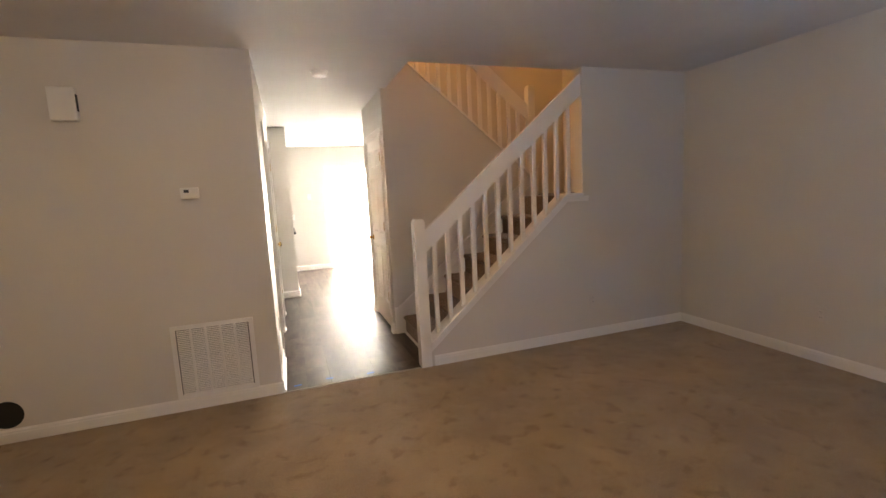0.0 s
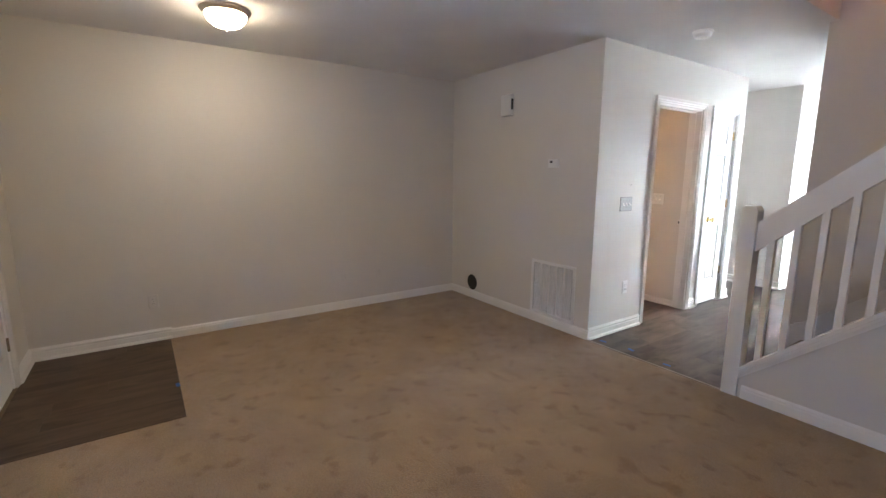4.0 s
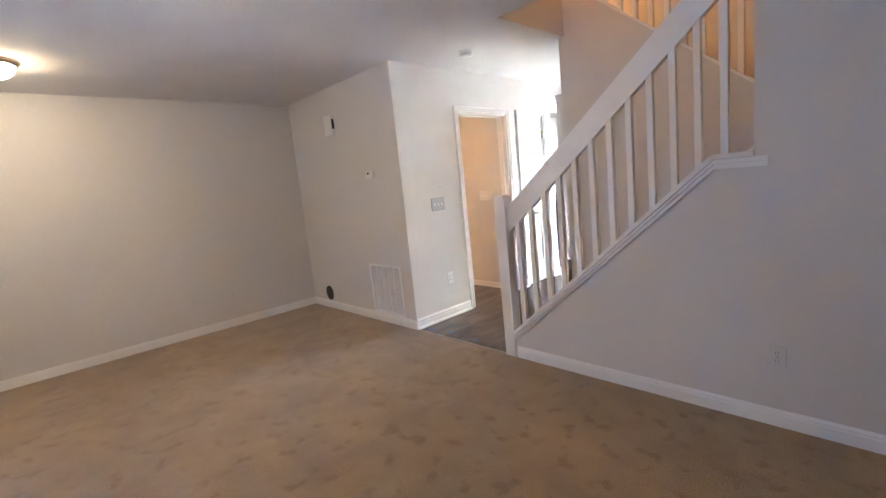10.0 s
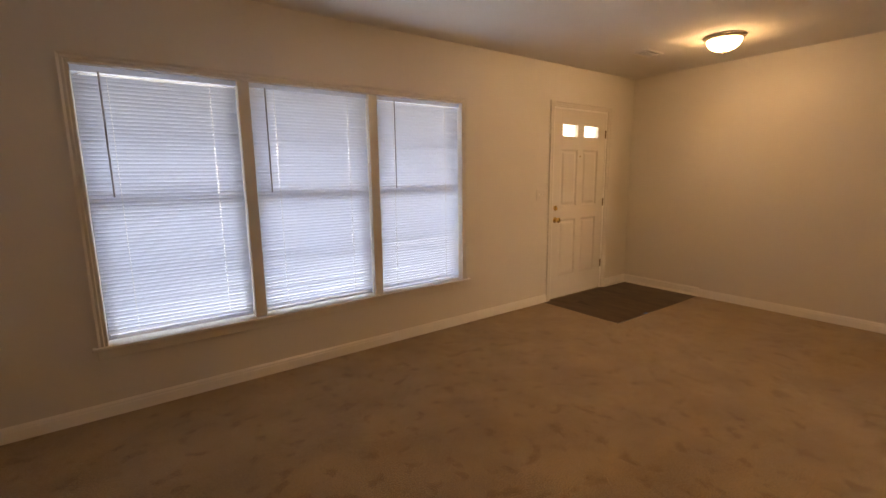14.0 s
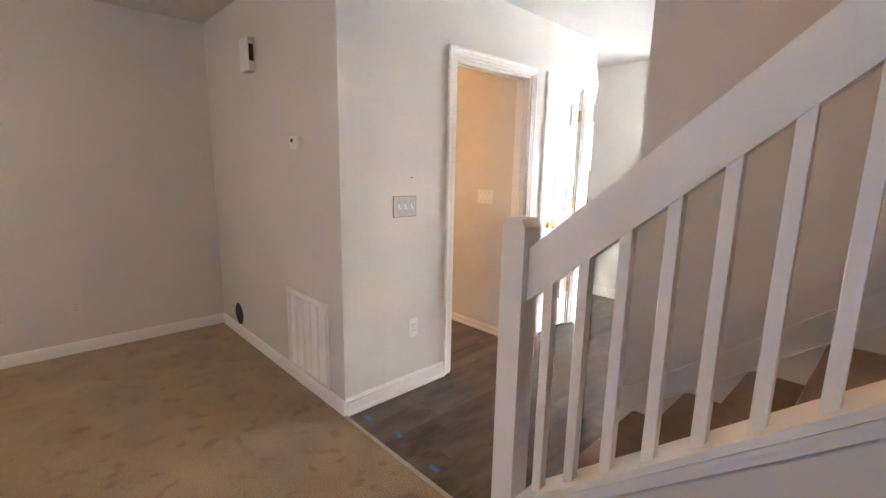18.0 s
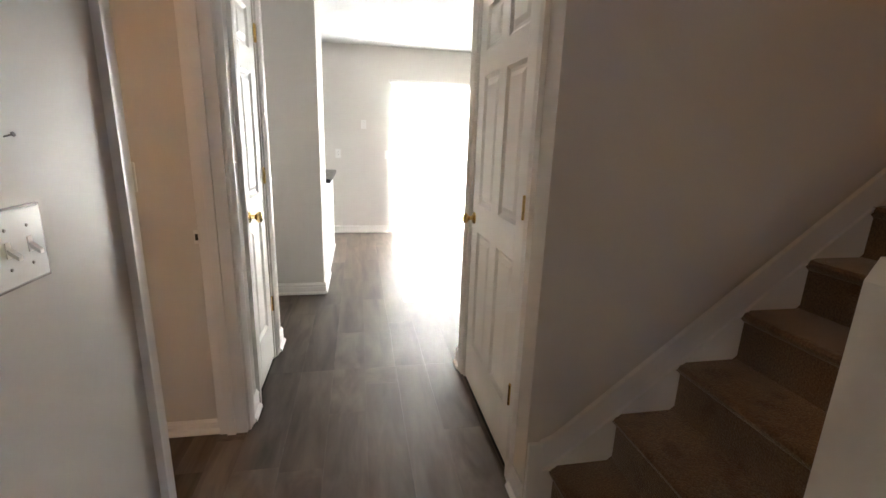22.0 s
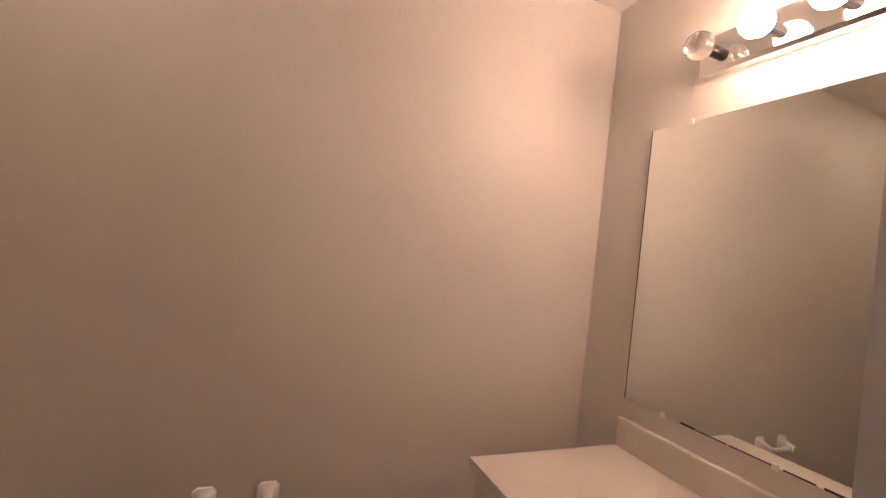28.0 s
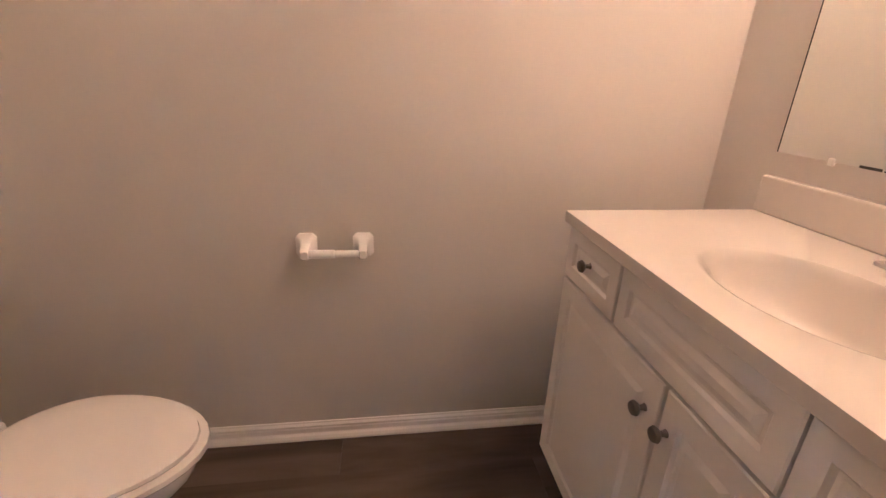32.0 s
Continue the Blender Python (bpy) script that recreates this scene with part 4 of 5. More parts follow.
def register(x, y, sx, sy, label):
    e = thing("ceiling_vent", (x, y, CEIL), label, "ceiling vent")
    # No duct is cut; a dark sheet gives its shade.
    part("duct_shade", box((-sx / 2 + 0.02, -sy / 2 + 0.02, -0.004), (sx / 2 - 0.02, sy / 2 - 0.02, -0.002)), DARK, e)
    for lo, hi in (((-sx / 2, -sy / 2, -0.008), (-sx / 2 + 0.024, sy / 2, 0)), ((sx / 2 - 0.024, -sy / 2, -0.008), (sx / 2, sy / 2, 0)), ((-sx / 2 + 0.024, -sy / 2, -0.008), (sx / 2 - 0.024, -sy / 2 + 0.024, 0)), ((-sx / 2 + 0.024, sy / 2 - 0.024, -0.008), (sx / 2 - 0.024, sy / 2, 0))):
        part("frame", box(lo, hi, 0.002), GRILLE, e)
    for k in range(7):
        u = -sy / 2 + 0.03 + (k + 0.5) * (sy - 0.06) / 7
        part("slat", prism([(u - 0.006, -0.004), (u + 0.004, -0.013), (u + 0.006, -0.013), (u - 0.004, -0.004)], "x", -sx / 2 + 0.024, sx / 2 - 0.024), GRILLE, e)
    return e


register(-0.965, 0.43, 0.26, 0.16, "white louvred ceiling register, half open")

# ---- bathroom ----
va = thing("vanity_cabinet", (-1.28, 5.62, 0), "white thermofoil vanity cabinet with pewter knobs", "cabinet")
VX0, VX1, VY0, VT = -1.730, -0.810, 5.345, 0.852
wpart("toe_kick", box((VX0 + 0.003, VY0 + 0.09, 0.0), (VX1 - 0.003, BY1 - 0.005, 0.105)), VANITY, va)
bm = bmesh.new()
for lo, hi in (((VX0, VY0 + 0.019, 0.10), (VX0 + 0.016, BY1 - 0.002, VT)), ((VX1 - 0.016, VY0 + 0.019, 0.10), (VX1, BY1 - 0.002, VT)), ((VX0 + 0.016, VY0 + 0.019, 0.10), (VX1 - 0.016, BY1 - 0.002, 0.116)), ((VX0 + 0.016, BY1 - 0.010, 0.116), (VX1 - 0.016, BY1 - 0.002, VT)),
               ((VX0 + 0.016, VY0 + 0.022, 0.116), (VX1 - 0.016, VY0 + 0.03, VT - 0.17))):
    add_box(bm, lo, hi)
wpart("body", bm, VANITY, va)


def front(name, x0, x1, z0, z1, knobs=()):
    """A cabinet front with a raised field, facing -y."""
    y = VY0
    bm = bmesh.new()
    rings = []
    w = min(0.045, (z1 - z0) * 0.26)
    for ins, d in ((0, 0.0185), (0, 0.003), (0.003, 0.0), (w, 0.0), (w + 0.006, 0.006), (w + 0.012, 0.006), (w + 0.026, 0.001), (w + 0.03, 0.001)):
        rings.append([bm.verts.new(c) for c in ((x0 + ins, y + d, z0 + ins), (x1 - ins, y + d, z0 + ins), (x1 - ins, y + d, z1 - ins), (x0 + ins, y + d, z1 - ins))])
    for a, b in zip(rings, rings[1:]):
        for q in range(4):
            bm.faces.new((a[q], a[q - 1], b[q - 1], b[q]))
    bm.faces.new(rings[0])
    bm.faces.new(rings[-1])
    f = wpart(name, bm, VANITY, va)
    for kx, kz in knobs:
        k = finish("knob", lathe([(0, 0), (0.008, 0), (0.006, 0.004), (0.005, 0.012), (0.012, 0.016), (0.0155, 0.021), (0.013, 0.027), (0, 0.030)], pose(kx, y, kz, 90, 0, 0), 16), PEWTER, None, "round pewter knob", True)
        into(f, k)
    return f


DZ, C1, C2, CM = 0.700, -1.464, -1.036, -1.262
front("drawer_front", VX0 + 0.004, C1 - 0.004, DZ + 0.008, VT - 0.006, [(-1.595, 0.786)])
front("false_front", C1 + 0.004, C2 - 0.0025, DZ + 0.008, VT - 0.006)
front("drawer_front", C2 + 0.0025, VX1 - 0.004, DZ + 0.008, VT - 0.006, [(-0.930, 0.786)])
front("door", VX0 + 0.004, CM - 0.004, 0.11, DZ, [(-1.303, 0.622)])
front("door", CM + 0.004, C2 - 0.0025, 0.11, DZ, [(-1.236, 0.622)])
front("door", C2 + 0.0025, VX1 - 0.004, 0.11, DZ, [(-1.002, 0.622)])

# one-piece top with a sunken oval bowl and backsplash
top = thing("washbasin", (-1.28, 5.61, VT), "cream cultured marble washbasin counter with moulded oval bowl", "washbasin")
TX0, TX1, TY0, TY1, TZ = -1.743, -0.800, 5.333, BY1 - 0.001, 0.880
bcx, bcy, brx, bry = -1.255, 5.572, 0.210, 0.145
bm = bmesh.new()
N = 40
corner_at = sorted(math.atan2((qy - bcy) / bry, (qx - bcx) / brx) % (2 * math.pi) for qx in (TX0, TX1) for qy in (TY0, TY1))
angs = sorted([2 * math.pi * k / N for k in range(N)] + corner_at)
outer, rings = [], [[] for _ in range(7)]
for a in angs:
    c, s_ = math.cos(a), math.sin(a)
    q = 1e9
    for lim, p, d in ((TX1, bcx, brx * c), (TX0, bcx, brx * c), (TY1, bcy, bry * s_), (TY0, bcy, bry * s_)):
        if abs(d) > 1e-9 and (lim - p) / d > 0:
            q = min(q, (lim - p) / d)
    outer.append(bm.verts.new((bcx + q * brx * c, bcy + q * bry * s_, TZ)))
    for r, (f, z) in enumerate(((1.05, TZ), (1.0, TZ - 0.004), (0.93, TZ - 0.025), (0.80, TZ - 0.065), (0.58, TZ - 0.105), (0.30, TZ - 0.125), (0.10, TZ - 0.130))):
        rings[r].append(bm.verts.new((bcx + f * brx * c, bcy + f * bry * s_ + (1 - f) * 0.090, z)))
n = len(angs)
for a, b in zip([outer] + rings, rings):
    for k in range(n):
        bm.faces.new((a[k], a[(k + 1) % n], b[(k + 1) % n], b[k]))
bm.faces.new(rings[-1])
low = [bm.verts.new((v.co.x, v.co.y, TZ - 0.028)) for v in outer]
for k in range(n):
    bm.faces.new((outer[k], low[k], low[(k + 1) % n], outer[(k + 1) % n]))
wpart("basin_top", bm, MARBLE, top, "", True)
wpart("backsplash", box((TX0, TY1 - 0.020, TZ + 0.0005), (TX1, TY1, TZ + 0.098), 0.005), MARBLE, top)
wpart("drain", lathe([(0, 0), (0.022, 0), (0.024, 0.003), (0.016, 0.006), (0, 0.004)], pose(bcx, bcy + 0.081, TZ - 0.1275), 20), CHROME, top, "chrome pop-up drain", True)
# Dark ring: the shadow round the stopper is put into its colour.
wpart("drain_shade", lathe([(0.024, 0.0006), (0.031, 0.0006), (0.031, 0.0016), (0.024, 0.0016)], pose(bcx, bcy + 0.081, TZ - 0.1275), 24), DARK, top, "dark ring coloured as the gap's shade round the stopper", True)
wpart("overflow", lathe([(0, 0), (0.012, 0), (0, 0.001)], pose(bcx, bcy - 0.115, TZ - 0.05, -40, 0, 0), 14), DARK, top)

fa = thing("basin_faucet", (-1.256, 5.796, TZ), "chrome centerset faucet with clear acrylic knobs", "faucet")
wpart("base", box((-1.344, 5.772, TZ), (-1.168, 5.824, TZ + 0.020), 0.008), CHROME, fa, "", True)
for x in (-1.307, -1.205):
    wpart("collar", lathe([(0.022, 0), (0.021, 0.008), (0.016, 0.016), (0.012, 0.019), (0, 0.019)], pose(x, 5.798, TZ + 0.019), 18), CHROME, fa, "", True)
    hb = lathe([(0, 0), (0.014, 0.0), (0.0185, 0.005), (0.019, 0.020), (0.016, 0.026), (0.008, 0.028), (0, 0.028)], pose(x, 5.798, TZ + 0.0385), 20)
    for v in hb.verts:
        a = math.atan2(v.co.y - 5.798, v.co.x - x)
        f = 1.0 + 0.07 * math.cos(5 * a)
        v.co.x, v.co.y = x + (v.co.x - x) * f, 5.798 + (v.co.y - 5.798) * f
    hd = wpart("handle", hb, ACRYLIC, fa, "clear fluted acrylic knob", True)
    wpart("handle_cap", lathe([(0, 0), (0.007, 0), (0.006, 0.002), (0, 0.0025)], pose(x, 5.798, TZ + 0.0668), 12), CHROME, hd, "", True)
wpart("spout", prism([(5.806, TZ + 0.016), (5.808, TZ + 0.040), (5.788, TZ + 0.050), (5.738, TZ + 0.044), (5.705, TZ + 0.030), (5.708, TZ + 0.018), (5.730, TZ + 0.026), (5.776, TZ + 0.026)], "x", -1.272, -1.240), CHROME, fa, "", True)
wpart("lift_rod", lathe([(0.0025, 0), (0.0025, 0.055), (0.007, 0.058), (0.007, 0.066), (0, 0.068)], pose(-1.256, 5.816, TZ + 0.018), 10), CHROME, fa, "", True)

MX0, MX1, MZ0, MZ1 = -1.733, -0.815, 1.040, 1.938
mi = thing("mirror", (-1.28, BY1, MZ0), "large frameless wall mirror above the vanity", "mirror")
wpart("glass", box((MX0, BY1 - 0.006, MZ0), (MX1, BY1 - 0.001, MZ1)), MIRROR, mi)
for x, z in ((-1.583, MZ0), (-1.262, MZ0), (-0.94, MZ0), (-1.585, MZ1), (-0.94, MZ1)):
    wpart("clip", box((x - 0.007, BY1 - 0.010, z - 0.009), (x + 0.007, BY1 - 0.001, z + 0.009), 0.003), PLASTIC, mi, "white plastic mirror clip")

rnd = random.Random(8)
wpart("worn_edge", box((MX0 - 0.0015, BY1 - 0.0065, MZ0), (MX0 + 0.0015, BY1 - 0.002, MZ1)), DARK, mi, "dark tarnished mirror edge")
x = -1.52
while x < MX1 - 0.05:
    w = rnd.uniform(0.03, 0.11)
    wpart("worn_edge", box((x, BY1 - 0.0068, MZ0 - 0.001), (x + w, BY1 - 0.002, MZ0 + rnd.uniform(0.002, 0.0055)), 0.001), DARK, mi)
    x += w + rnd.uniform(0.0, 0.03)

lb = thing("vanity_light", (-1.26, BY1, 2.1), "polished chrome vanity light bar with four globe bulbs", "wall light")
wpart("bar", prism([(BY1, 2.054), (BY1 - 0.020, 2.060), (BY1 - 0.026, 2.072), (BY1 - 0.026, 2.160), (BY1 - 0.020, 2.172), (BY1, 2.178)], "x", -1.562, -0.952), CHROME, lb)
for k in range(4):
    x = -1.512 + k * 0.157
    wpart("socket", lathe([(0, 0), (0.017, 0), (0.017, 0.03), (0.013, 0.034), (0, 0.034)], pose(x, BY1 - 0.025, 2.116, 90, 0, 0), 16), BLACKG if k == 0 else CHROME, lb, "", True)
    prof = [(0.012, 0.028), (0.018, 0.036), (0.033, 0.050), (0.040, 0.070), (0.036, 0.090), (0.022, 0.104), (0, 0.110)]
    wpart("bulb", lathe(prof, pose(x, BY1 - 0.025, 2.116, 90, 0, 0), 22), CLEARB if k == 0 else BULB, lb, "unlit clear globe bulb" if k == 0 else "glowing globe bulb", True)


def egg(cx, cy, rx, front, back, z, n=32):
    out = []
    for k in range(n):
        a = 2 * math.pi * k / n
        c, s_ = math.cos(a), math.sin(a)
        out.append((cx + rx * c * (1.0 if s_ < 0 else (1 - 0.10 * s_ * s_)), cy + (front if s_ > 0 else back) * s_, z))
    return out


def loft(loops):
    bm = bmesh.new()
    rows = [[bm.verts.new(p) for p in lp] for lp in loops]
    for a, b in zip(rows, rows[1:]):
        for k in range(len(a)):
            q = (k + 1) % len(a)
            bm.faces.new((a[k], a[q], b[q], b[k]))
    bm.faces.new(rows[0])
    bm.faces.new(rows[-1])
    return bm


tp = thing("toilet_paper_holder", (BX0, 4.722, 0.74), "white ceramic toilet paper holder with empty roller", "paper holder")
for y in (4.640, 4.804):
    rows = []
    for d, hy, lo, hi in ((0.0, 0.030, 0.682, 0.753), (0.009, 0.030, 0.682, 0.753), (0.012, 0.027, 0.686, 0.749), (0.022, 0.015, 0.694, 0.738), (0.036, 0.012, 0.695, 0.730), (0.056, 0.012, 0.690, 0.724), (0.064, 0.010, 0.695, 0.718)):
        c = 0.35 * hy
        rows.append([(BX0 + d, y + a, z) for a, z in ((-hy, lo + c), (-hy + c, lo), (hy - c, lo), (hy, lo + c), (hy, hi - c), (hy - c, hi), (-hy + c, hi), (-hy, hi - c))])
    wpart("post", loft(rows), PORCELAIN, tp, "", True)
wpart("roller", lathe([(0, 0), (0.007, 0), (0.010, 0.003), (0.010, 0.070), (0.0125, 0.072), (0.0125, 0.141), (0.009, 0.144), (0, 0.144)], pose(BX0 + 0.048, 4.794, 0.705, 90, 0, 0), 16), PLASTIC, tp, "white plastic spring roller", True)

to = thing("toilet", (-1.52, 3.70, 0), "white porcelain two-piece toilet with closed lid", "toilet")


TXc, TYc = -1.520, 4.182
wpart("bowl", loft([egg(TXc, TYc - 0.06, 0.105, 0.19, 0.20, 0.0), egg(TXc, TYc - 0.06, 0.10, 0.18, 0.20, 0.05), egg(TXc, TYc - 0.06, 0.095, 0.16, 0.19, 0.16), egg(TXc, TYc - 0.03, 0.125, 0.20, 0.19, 0.25), egg(TXc, TYc, 0.165, 0.24, 0.20, 0.33), egg(TXc, TYc, 0.182, 0.26, 0.22, 0.375), egg(TXc, TYc, 0.180, 0.258, 0.22, 0.388)]), PORCELAIN, to, "", True)
wpart("seat", loft([egg(TXc, TYc, 0.184, 0.278, 0.19, 0.390), egg(TXc, TYc, 0.188, 0.282, 0.19, 0.396), egg(TXc, TYc, 0.186, 0.280, 0.19, 0.407)]), PORCELAIN, to, "white plastic seat", True)
wpart("lid", loft([egg(TXc, TYc, 0.168, 0.258, 0.183, 0.4085), egg(TXc, TYc, 0.172, 0.262, 0.186, 0.413), egg(TXc, TYc, 0.170, 0.260, 0.185, 0.421), egg(TXc, TYc, 0.155, 0.235, 0.172, 0.427), egg(TXc, TYc, 0.10, 0.15, 0.10, 0.430)]), PORCELAIN, to, "closed white lid", True)
for x in (-0.075, 0.075):
    wpart("hinge_cap", box((TXc + x - 0.018, TYc - 0.215, 0.389), (TXc + x + 0.018, TYc - 0.180, 0.425), 0.006), PORCELAIN, to, "", True)
wpart("shelf", box((TXc - 0.13, 3.70, 0.20), (TXc + 0.13, TYc - 0.19, 0.388), 0.03), PORCELAIN, to, "", True)
wpart("tank", loft([[(TXc + sx, y, z) for sx, y in ((-w, 3.700), (w, 3.700), (w, d - 0.03), (w - 0.03, d), (-w + 0.03, d), (-w, d - 0.03))] for z, w, d in ((0.39, 0.205, 3.875), (0.42, 0.215, 3.885), (0.72, 0.235, 3.90))]), PORCELAIN, to, "", True)
wpart("tank_lid", box((TXc - 0.245, 3.692, 0.7205), (TXc + 0.245, 3.912, 0.755), 0.010), PORCELAIN, to, "", True)
wpart("flush_lever", box((TXc + 0.11, 3.900, 0.655), (TXc + 0.19, 3.914, 0.672), 0.005), CHROME, to, "chrome flush lever", True)

fn = thing("exhaust_fan", (-1.56, 4.20, CEIL), "white square bathroom ceiling fan with light lens", "exhaust fan")
part("frame", box((-0.16, -0.16, -0.02), (0.16, 0.16, 0), 0.006), PLASTIC, fn)
part("lens", box((-0.10, -0.06, -0.032), (0.10, 0.06, -0.0195), 0.006), FANGLOW, fn, "lit frosted lens")
for k in range(5):
    for s_ in (-1, 1):
        y = s_ * (0.078 + k * 0.014)
        part("slot", box((-0.11, y - 0.003, -0.021), (0.11, y + 0.003, -0.0195)), DARK, fn)

# ---- kitchen and dining end ----
slm = thing("door_5", (SLD[0], YE, 0), "white sliding patio door glowing behind vertical blinds", "door")
slm["kind"] = "structure"
ya, yb_ = YE + 0.05, YE + 0.09
xm = (SLD[0] + SLD[1]) / 2
for n_, lo, hi in (("frame", (SLD[0], ya, 0), (SLD[0] + 0.06, yb_, SLD[3])), ("frame", (SLD[1] - 0.06, ya, 0), (SLD[1], yb_, SLD[3])), ("frame", (SLD[0] + 0.06, ya, SLD[3] - 0.06), (SLD[1] - 0.06, yb_, SLD[3])),
                   ("frame", (SLD[0] + 0.06, ya, 0), (SLD[1] - 0.06, yb_, 0.08)), ("frame", (xm - 0.04, ya, 0.08), (xm + 0.04, yb_, SLD[3] - 0.06))):
    wpart(n_, box(lo, hi, 0.002), VINYLF, slm)
for a, b in ((SLD[0] + 0.06, xm - 0.04), (xm + 0.04, SLD[1] - 0.06)):
    g = wpart("pane", box((a, ya + 0.016, 0.08), (b, ya + 0.022, SLD[3] - 0.06)), GLASS, slm)
    g.visible_shadow = False
vb = thing("vertical_blind", (xm, YE - 0.03, 2.05), "white translucent vertical blind drawn across the patio door", "blind")
wpart("headrail", box((SLD[0] - 0.05, YE - 0.055, 2.005), (SLD[1] + 0.05, YE - 0.005, 2.045), 0.003), TRIM, vb)
k = 0
x = SLD[0] - 0.02
while x < SLD[1] + 0.02:
    ztop = {1: 1.765, 2: 1.86}.get(k, 2.004)
    o = wpart("vane", prism([(-0.044, -0.001), (-0.02, 0.004), (0.02, 0.004), (0.044, -0.001), (0.02, 0.003), (-0.02, 0.003)], "z", 0.03, ztop), VANE, vb)
    o.matrix_world = Matrix.Translation((x + 0.04, YE - 0.03, 0)) @ pose(0, 0, 0, 0, 0, 14 + random.uniform(-3, 3))
    x += 0.078
    k += 1

pe = thing("kitchen_peninsula", (0.0, 8.1, 0), "white peninsula cabinet with finished side panel", "cabinet")
wpart("side_panel", box((0.245, 7.551, 0.0), (0.263, 8.72, 0.880)), TRIM, pe)
wpart("body", box((-0.33, 7.551, 0.10), (0.2445, 8.715, 0.880)), TRIM, pe)
wpart("toe_kick", box((-0.27, 7.56, 0.0), (0.24, 8.70, 0.0995)), DARK, pe)
wpart("shoe", box((0.2635, 7.551, 0.001), (0.276, 8.72, 0.02), 0.004), TRIM, pe)
wt = thing("kitchen_worktop", (0.0, 8.1, 0.88), "dark laminate kitchen worktop", "worktop")
wpart("slab", box((-0.36, 7.552, 0.8805), (0.305, 8.76, 0.918), 0.006), COUNTER, wt)
kf = thing("kitchen_faucet", (0.05, 8.05, 0.918), "chrome kitchen faucet with arched spout", "faucet")
wpart("base", lathe([(0, 0), (0.03, 0), (0.028, 0.012), (0.014, 0.02), (0.012, 0.09), (0, 0.09)], pose(0.05, 8.05, 0.918), 16), CHROME, kf, "", True)
wpart("spout", rod((0.05, 8.05, 1.00), (-0.12, 8.05, 1.07), 0.011, 12), CHROME, kf, "", True)
wpart("handle", rod((0.05, 8.05, 1.0), (0.09, 8.08, 1.09), 0.007, 10), CHROME, kf, "", True)


def cupboard(name, x0, x1, y0, y1, z0, z1, doors, label, category):
    e = thing(name, (x0, y0, z0), label, category)
    wpart("body", box((x0, y0, z0), (x1, y1, z1)), TRIM, e)
    w = (y1 - y0) / doors
    for k in range(doors):
        wpart("door", box((x1 + 0.001, y0 + k * w + 0.003, z0 + 0.02), (x1 + 0.02, y0 + (k + 1) * w - 0.003, z1 - 0.02), 0.003), TRIM, e)
        wpart("handle", box((x1 + 0.02, y0 + (k + 0.5) * w - 0.05, z0 + 0.05), (x1 + 0.035, y0 + (k + 0.5) * w + 0.05, z0 + 0.062), 0.003), PEWTER, e)
    return e


cupboard("wall_cabinet", XL + 0.001, XL + 0.32, 8.88, 9.44, 1.37, 2.13, 2, "white kitchen wall cabinet", "cabinet")
cupboard("wall_cabinet", XL + 0.001, XL + 0.32, 8.11, 8.87, 1.65, 2.13, 2, "short white wall cabinet above the stove", "cabinet")
cupboard("base_cabinet", XL + 0.001, XL + 0.60, 8.88, 9.44, 0.001, 0.88, 1, "white kitchen base cabinet", "cabinet")
cupboard("base_cabinet", XL + 0.001, XL + 0.60, 7.10, 8.09, 0.001, 0.88, 2, "white kitchen base cabinet", "cabinet")
for a, b in ((8.875, 9.44), (7.09, 8.095)):
    w = thing("kitchen_worktop", (XL + 0.3, a, 0.88), "dark laminate worktop along the wall", "worktop")
    wpart("slab", box((XL + 0.002, a, 0.8805), (XL + 0.63, b, 0.918), 0.005), COUNTER, w)
sv = thing("stove", (XL + 0.33, 8.48, 0), "black and steel freestanding electric stove", "stove")
wpart("body", box((XL + 0.02, 8.110, 0.02), (XL + 0.62, 8.860, 0.905), 0.004), STEEL, sv)
wpart("cooktop", box((XL + 0.02, 8.107, 0.9055), (XL + 0.65, 8.863, 0.925), 0.004), BLACKG, sv)
wpart("oven_door", box((XL + 0.621, 8.125, 0.26), (XL + 0.655, 8.845, 0.80), 0.006), BLACKG, sv)
wpart("oven_handle", rod((XL + 0.69, 8.185, 0.745), (XL + 0.69, 8.785, 0.745), 0.012), STEEL, sv, "", True)
wpart("drawer", box((XL + 0.621, 8.125, 0.06), (XL + 0.648, 8.845, 0.25), 0.005), STEEL, sv)
wpart("backguard", box((XL + 0.02, 8.110, 0.926), (XL + 0.08, 8.860, 1.12), 0.006), BLACKG, sv)
kl = thing("kitchen_light", (-0.80, 7.70, CEIL), "lit boxy kitchen ceiling light", "ceiling light")
part("housing", box((-0.18, -0.18, -0.03), (0.18, 0.18, 0), 0.006), PLASTIC, kl)
part("diffuser", box((-0.17, -0.17, -0.11), (0.17, 0.17, -0.0305), 0.025), KGLOW, kl, "glowing diffuser")
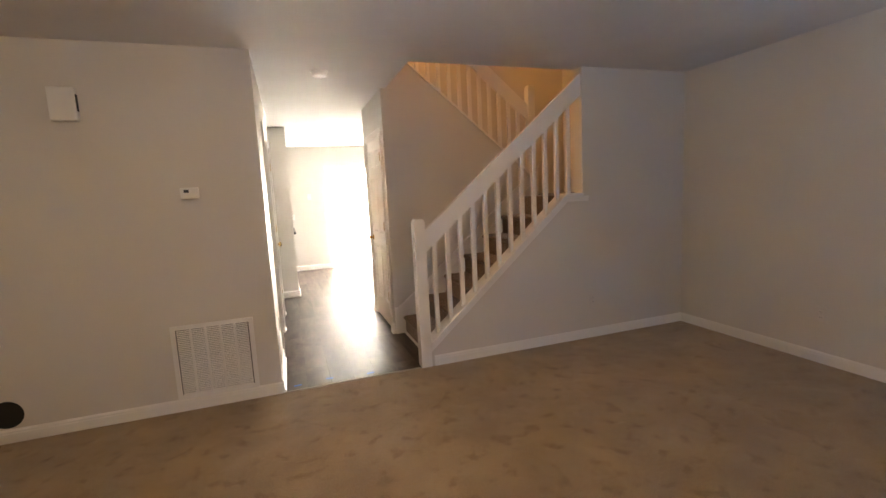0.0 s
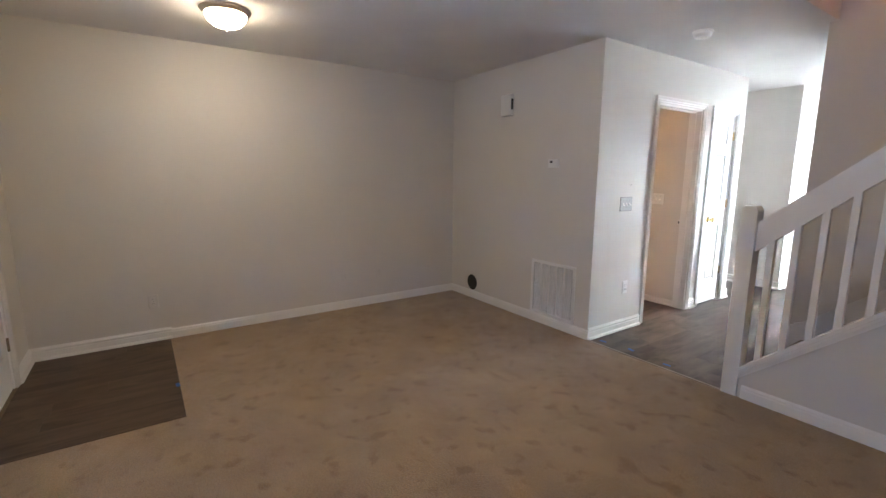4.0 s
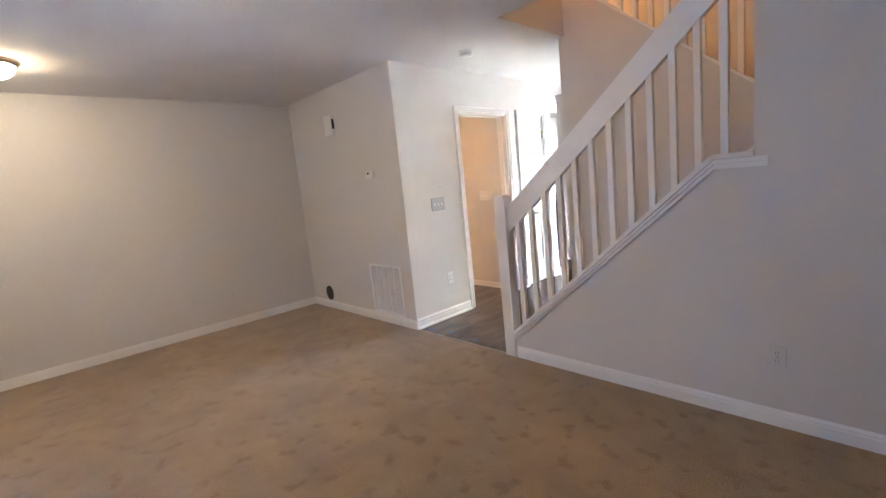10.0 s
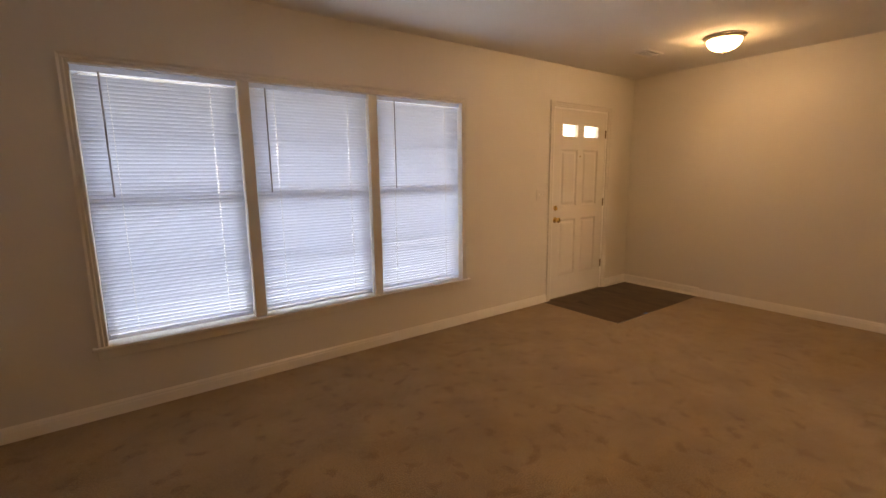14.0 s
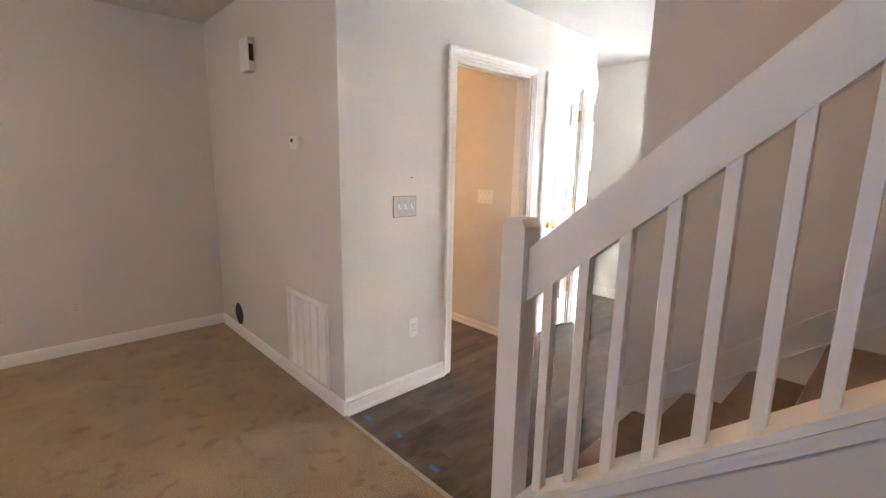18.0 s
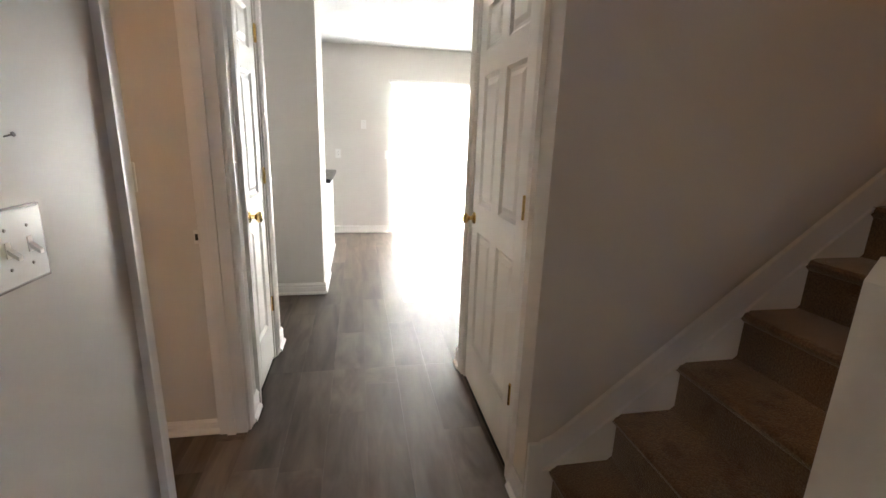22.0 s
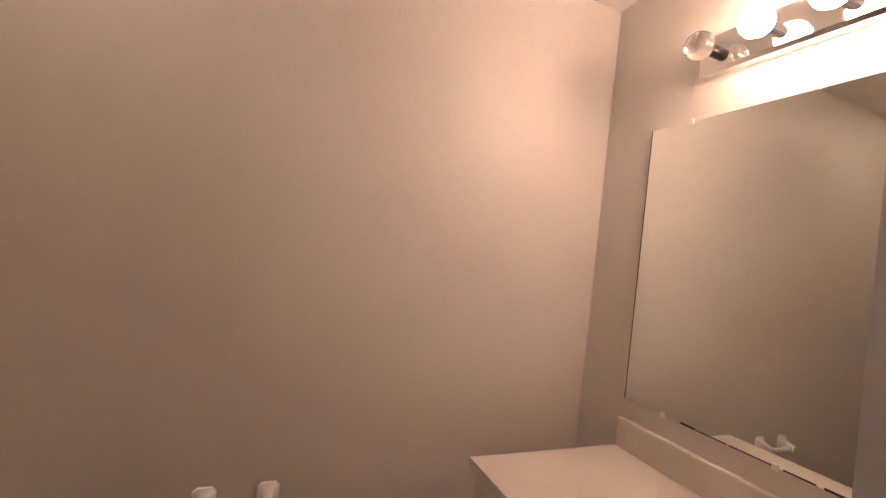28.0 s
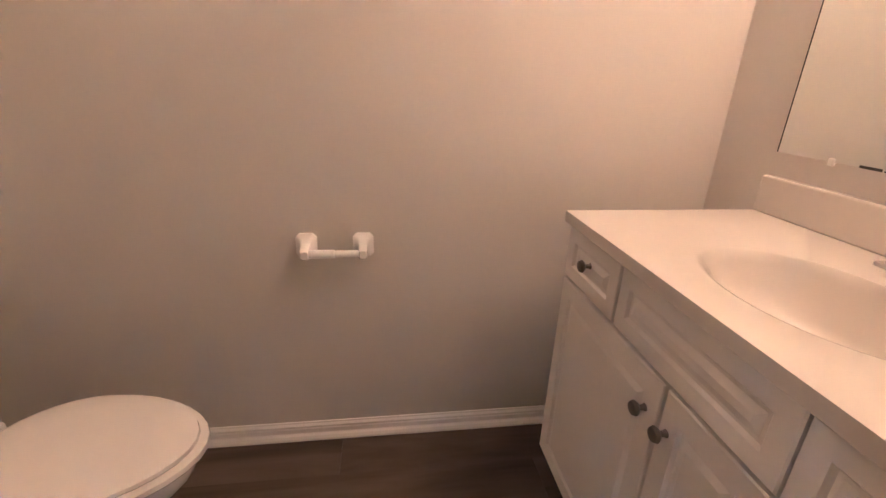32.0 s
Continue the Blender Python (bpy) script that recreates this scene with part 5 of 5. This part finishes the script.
structure("threshold_strip", box((HL + 0.001, YS - 0.008, 0.0005), (1.131, YS + 0.012, 0.006), 0.002), EDGE, "pale edge strip between carpet and planks", "trim")

# bits of tape left along the plank edges
for x, y, a in ((0.16, 3.64, 8), (0.40, 3.67, -12), (0.72, 3.63, 5), (-0.92, 0.592, 4)):
    o = finish("tape_scrap", box((-0.028, -0.011, 0.0), (0.028, 0.011, 0.0012)), TAPE)
    o.matrix_world = pose(x, y, 0.0045, 0, 0, a)
    tagged(o, "small scrap of blue painter's tape on the floor", "tape", "tape scraps")

# ---- planks ----
pm = box((0, 0, -0.011), (1, 1, 0.0), 0.0)
pk = bpy.data.meshes.new("plank")
pm.to_mesh(pk)
pm.free()
pk_shaded = pk.copy()
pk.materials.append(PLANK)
pk_shaded.materials.append(PLANKSHADE)


def planks(name, x0, x1, y0, y1, parent, seed, board, top=0.003):
    rnd = random.Random(seed)
    x = x0
    while x < x1 - 0.01:
        w = min(0.178, x1 - x)
        y = y0 - rnd.uniform(0.0, 1.1)
        while y < y1 - 0.005:
            a, b = max(y, y0), min(y + 1.215, y1)
            if b - a > 0.01:
                o = new("plank", board)
                o.parent = parent
                o.matrix_world = Matrix.Translation((x + 0.0002, a + 0.0002, top)) @ Matrix.Diagonal((w - 0.0004, b - a - 0.0004, 1, 1))
            y += 1.215
        x += 0.178


def plank_floor(name, rects, label, seed, board=pk):
    e = thing(name, (0, 0, 0), label, "plank floor")
    e["kind"] = "structure"
    for k, r in enumerate(rects):
        planks("plank", *r, e, seed + k, board)
    return e


plank_floor("floor_hall", [(HL, 1.245, YS + 0.005, YB), (HL, HR, YB, 5.64), (HL, XR, 5.64, YE), (XL, HL, WE, YE), (BX1, HL, *BDO)], "dark grey-brown vinyl plank floor in the hall", 5)
plank_floor("floor_bath", [(BX0, BX1, BY0, BY1)], "dark brown vinyl plank floor in the bathroom", 21)
# Entry boards use the darkened plank copy.
plank_floor("floor_entry", [(XL, PX - 0.001, YF, PY - 0.001)], "vinyl plank patch inside the front door, shade put into its brown colour", 33, pk_shaded)
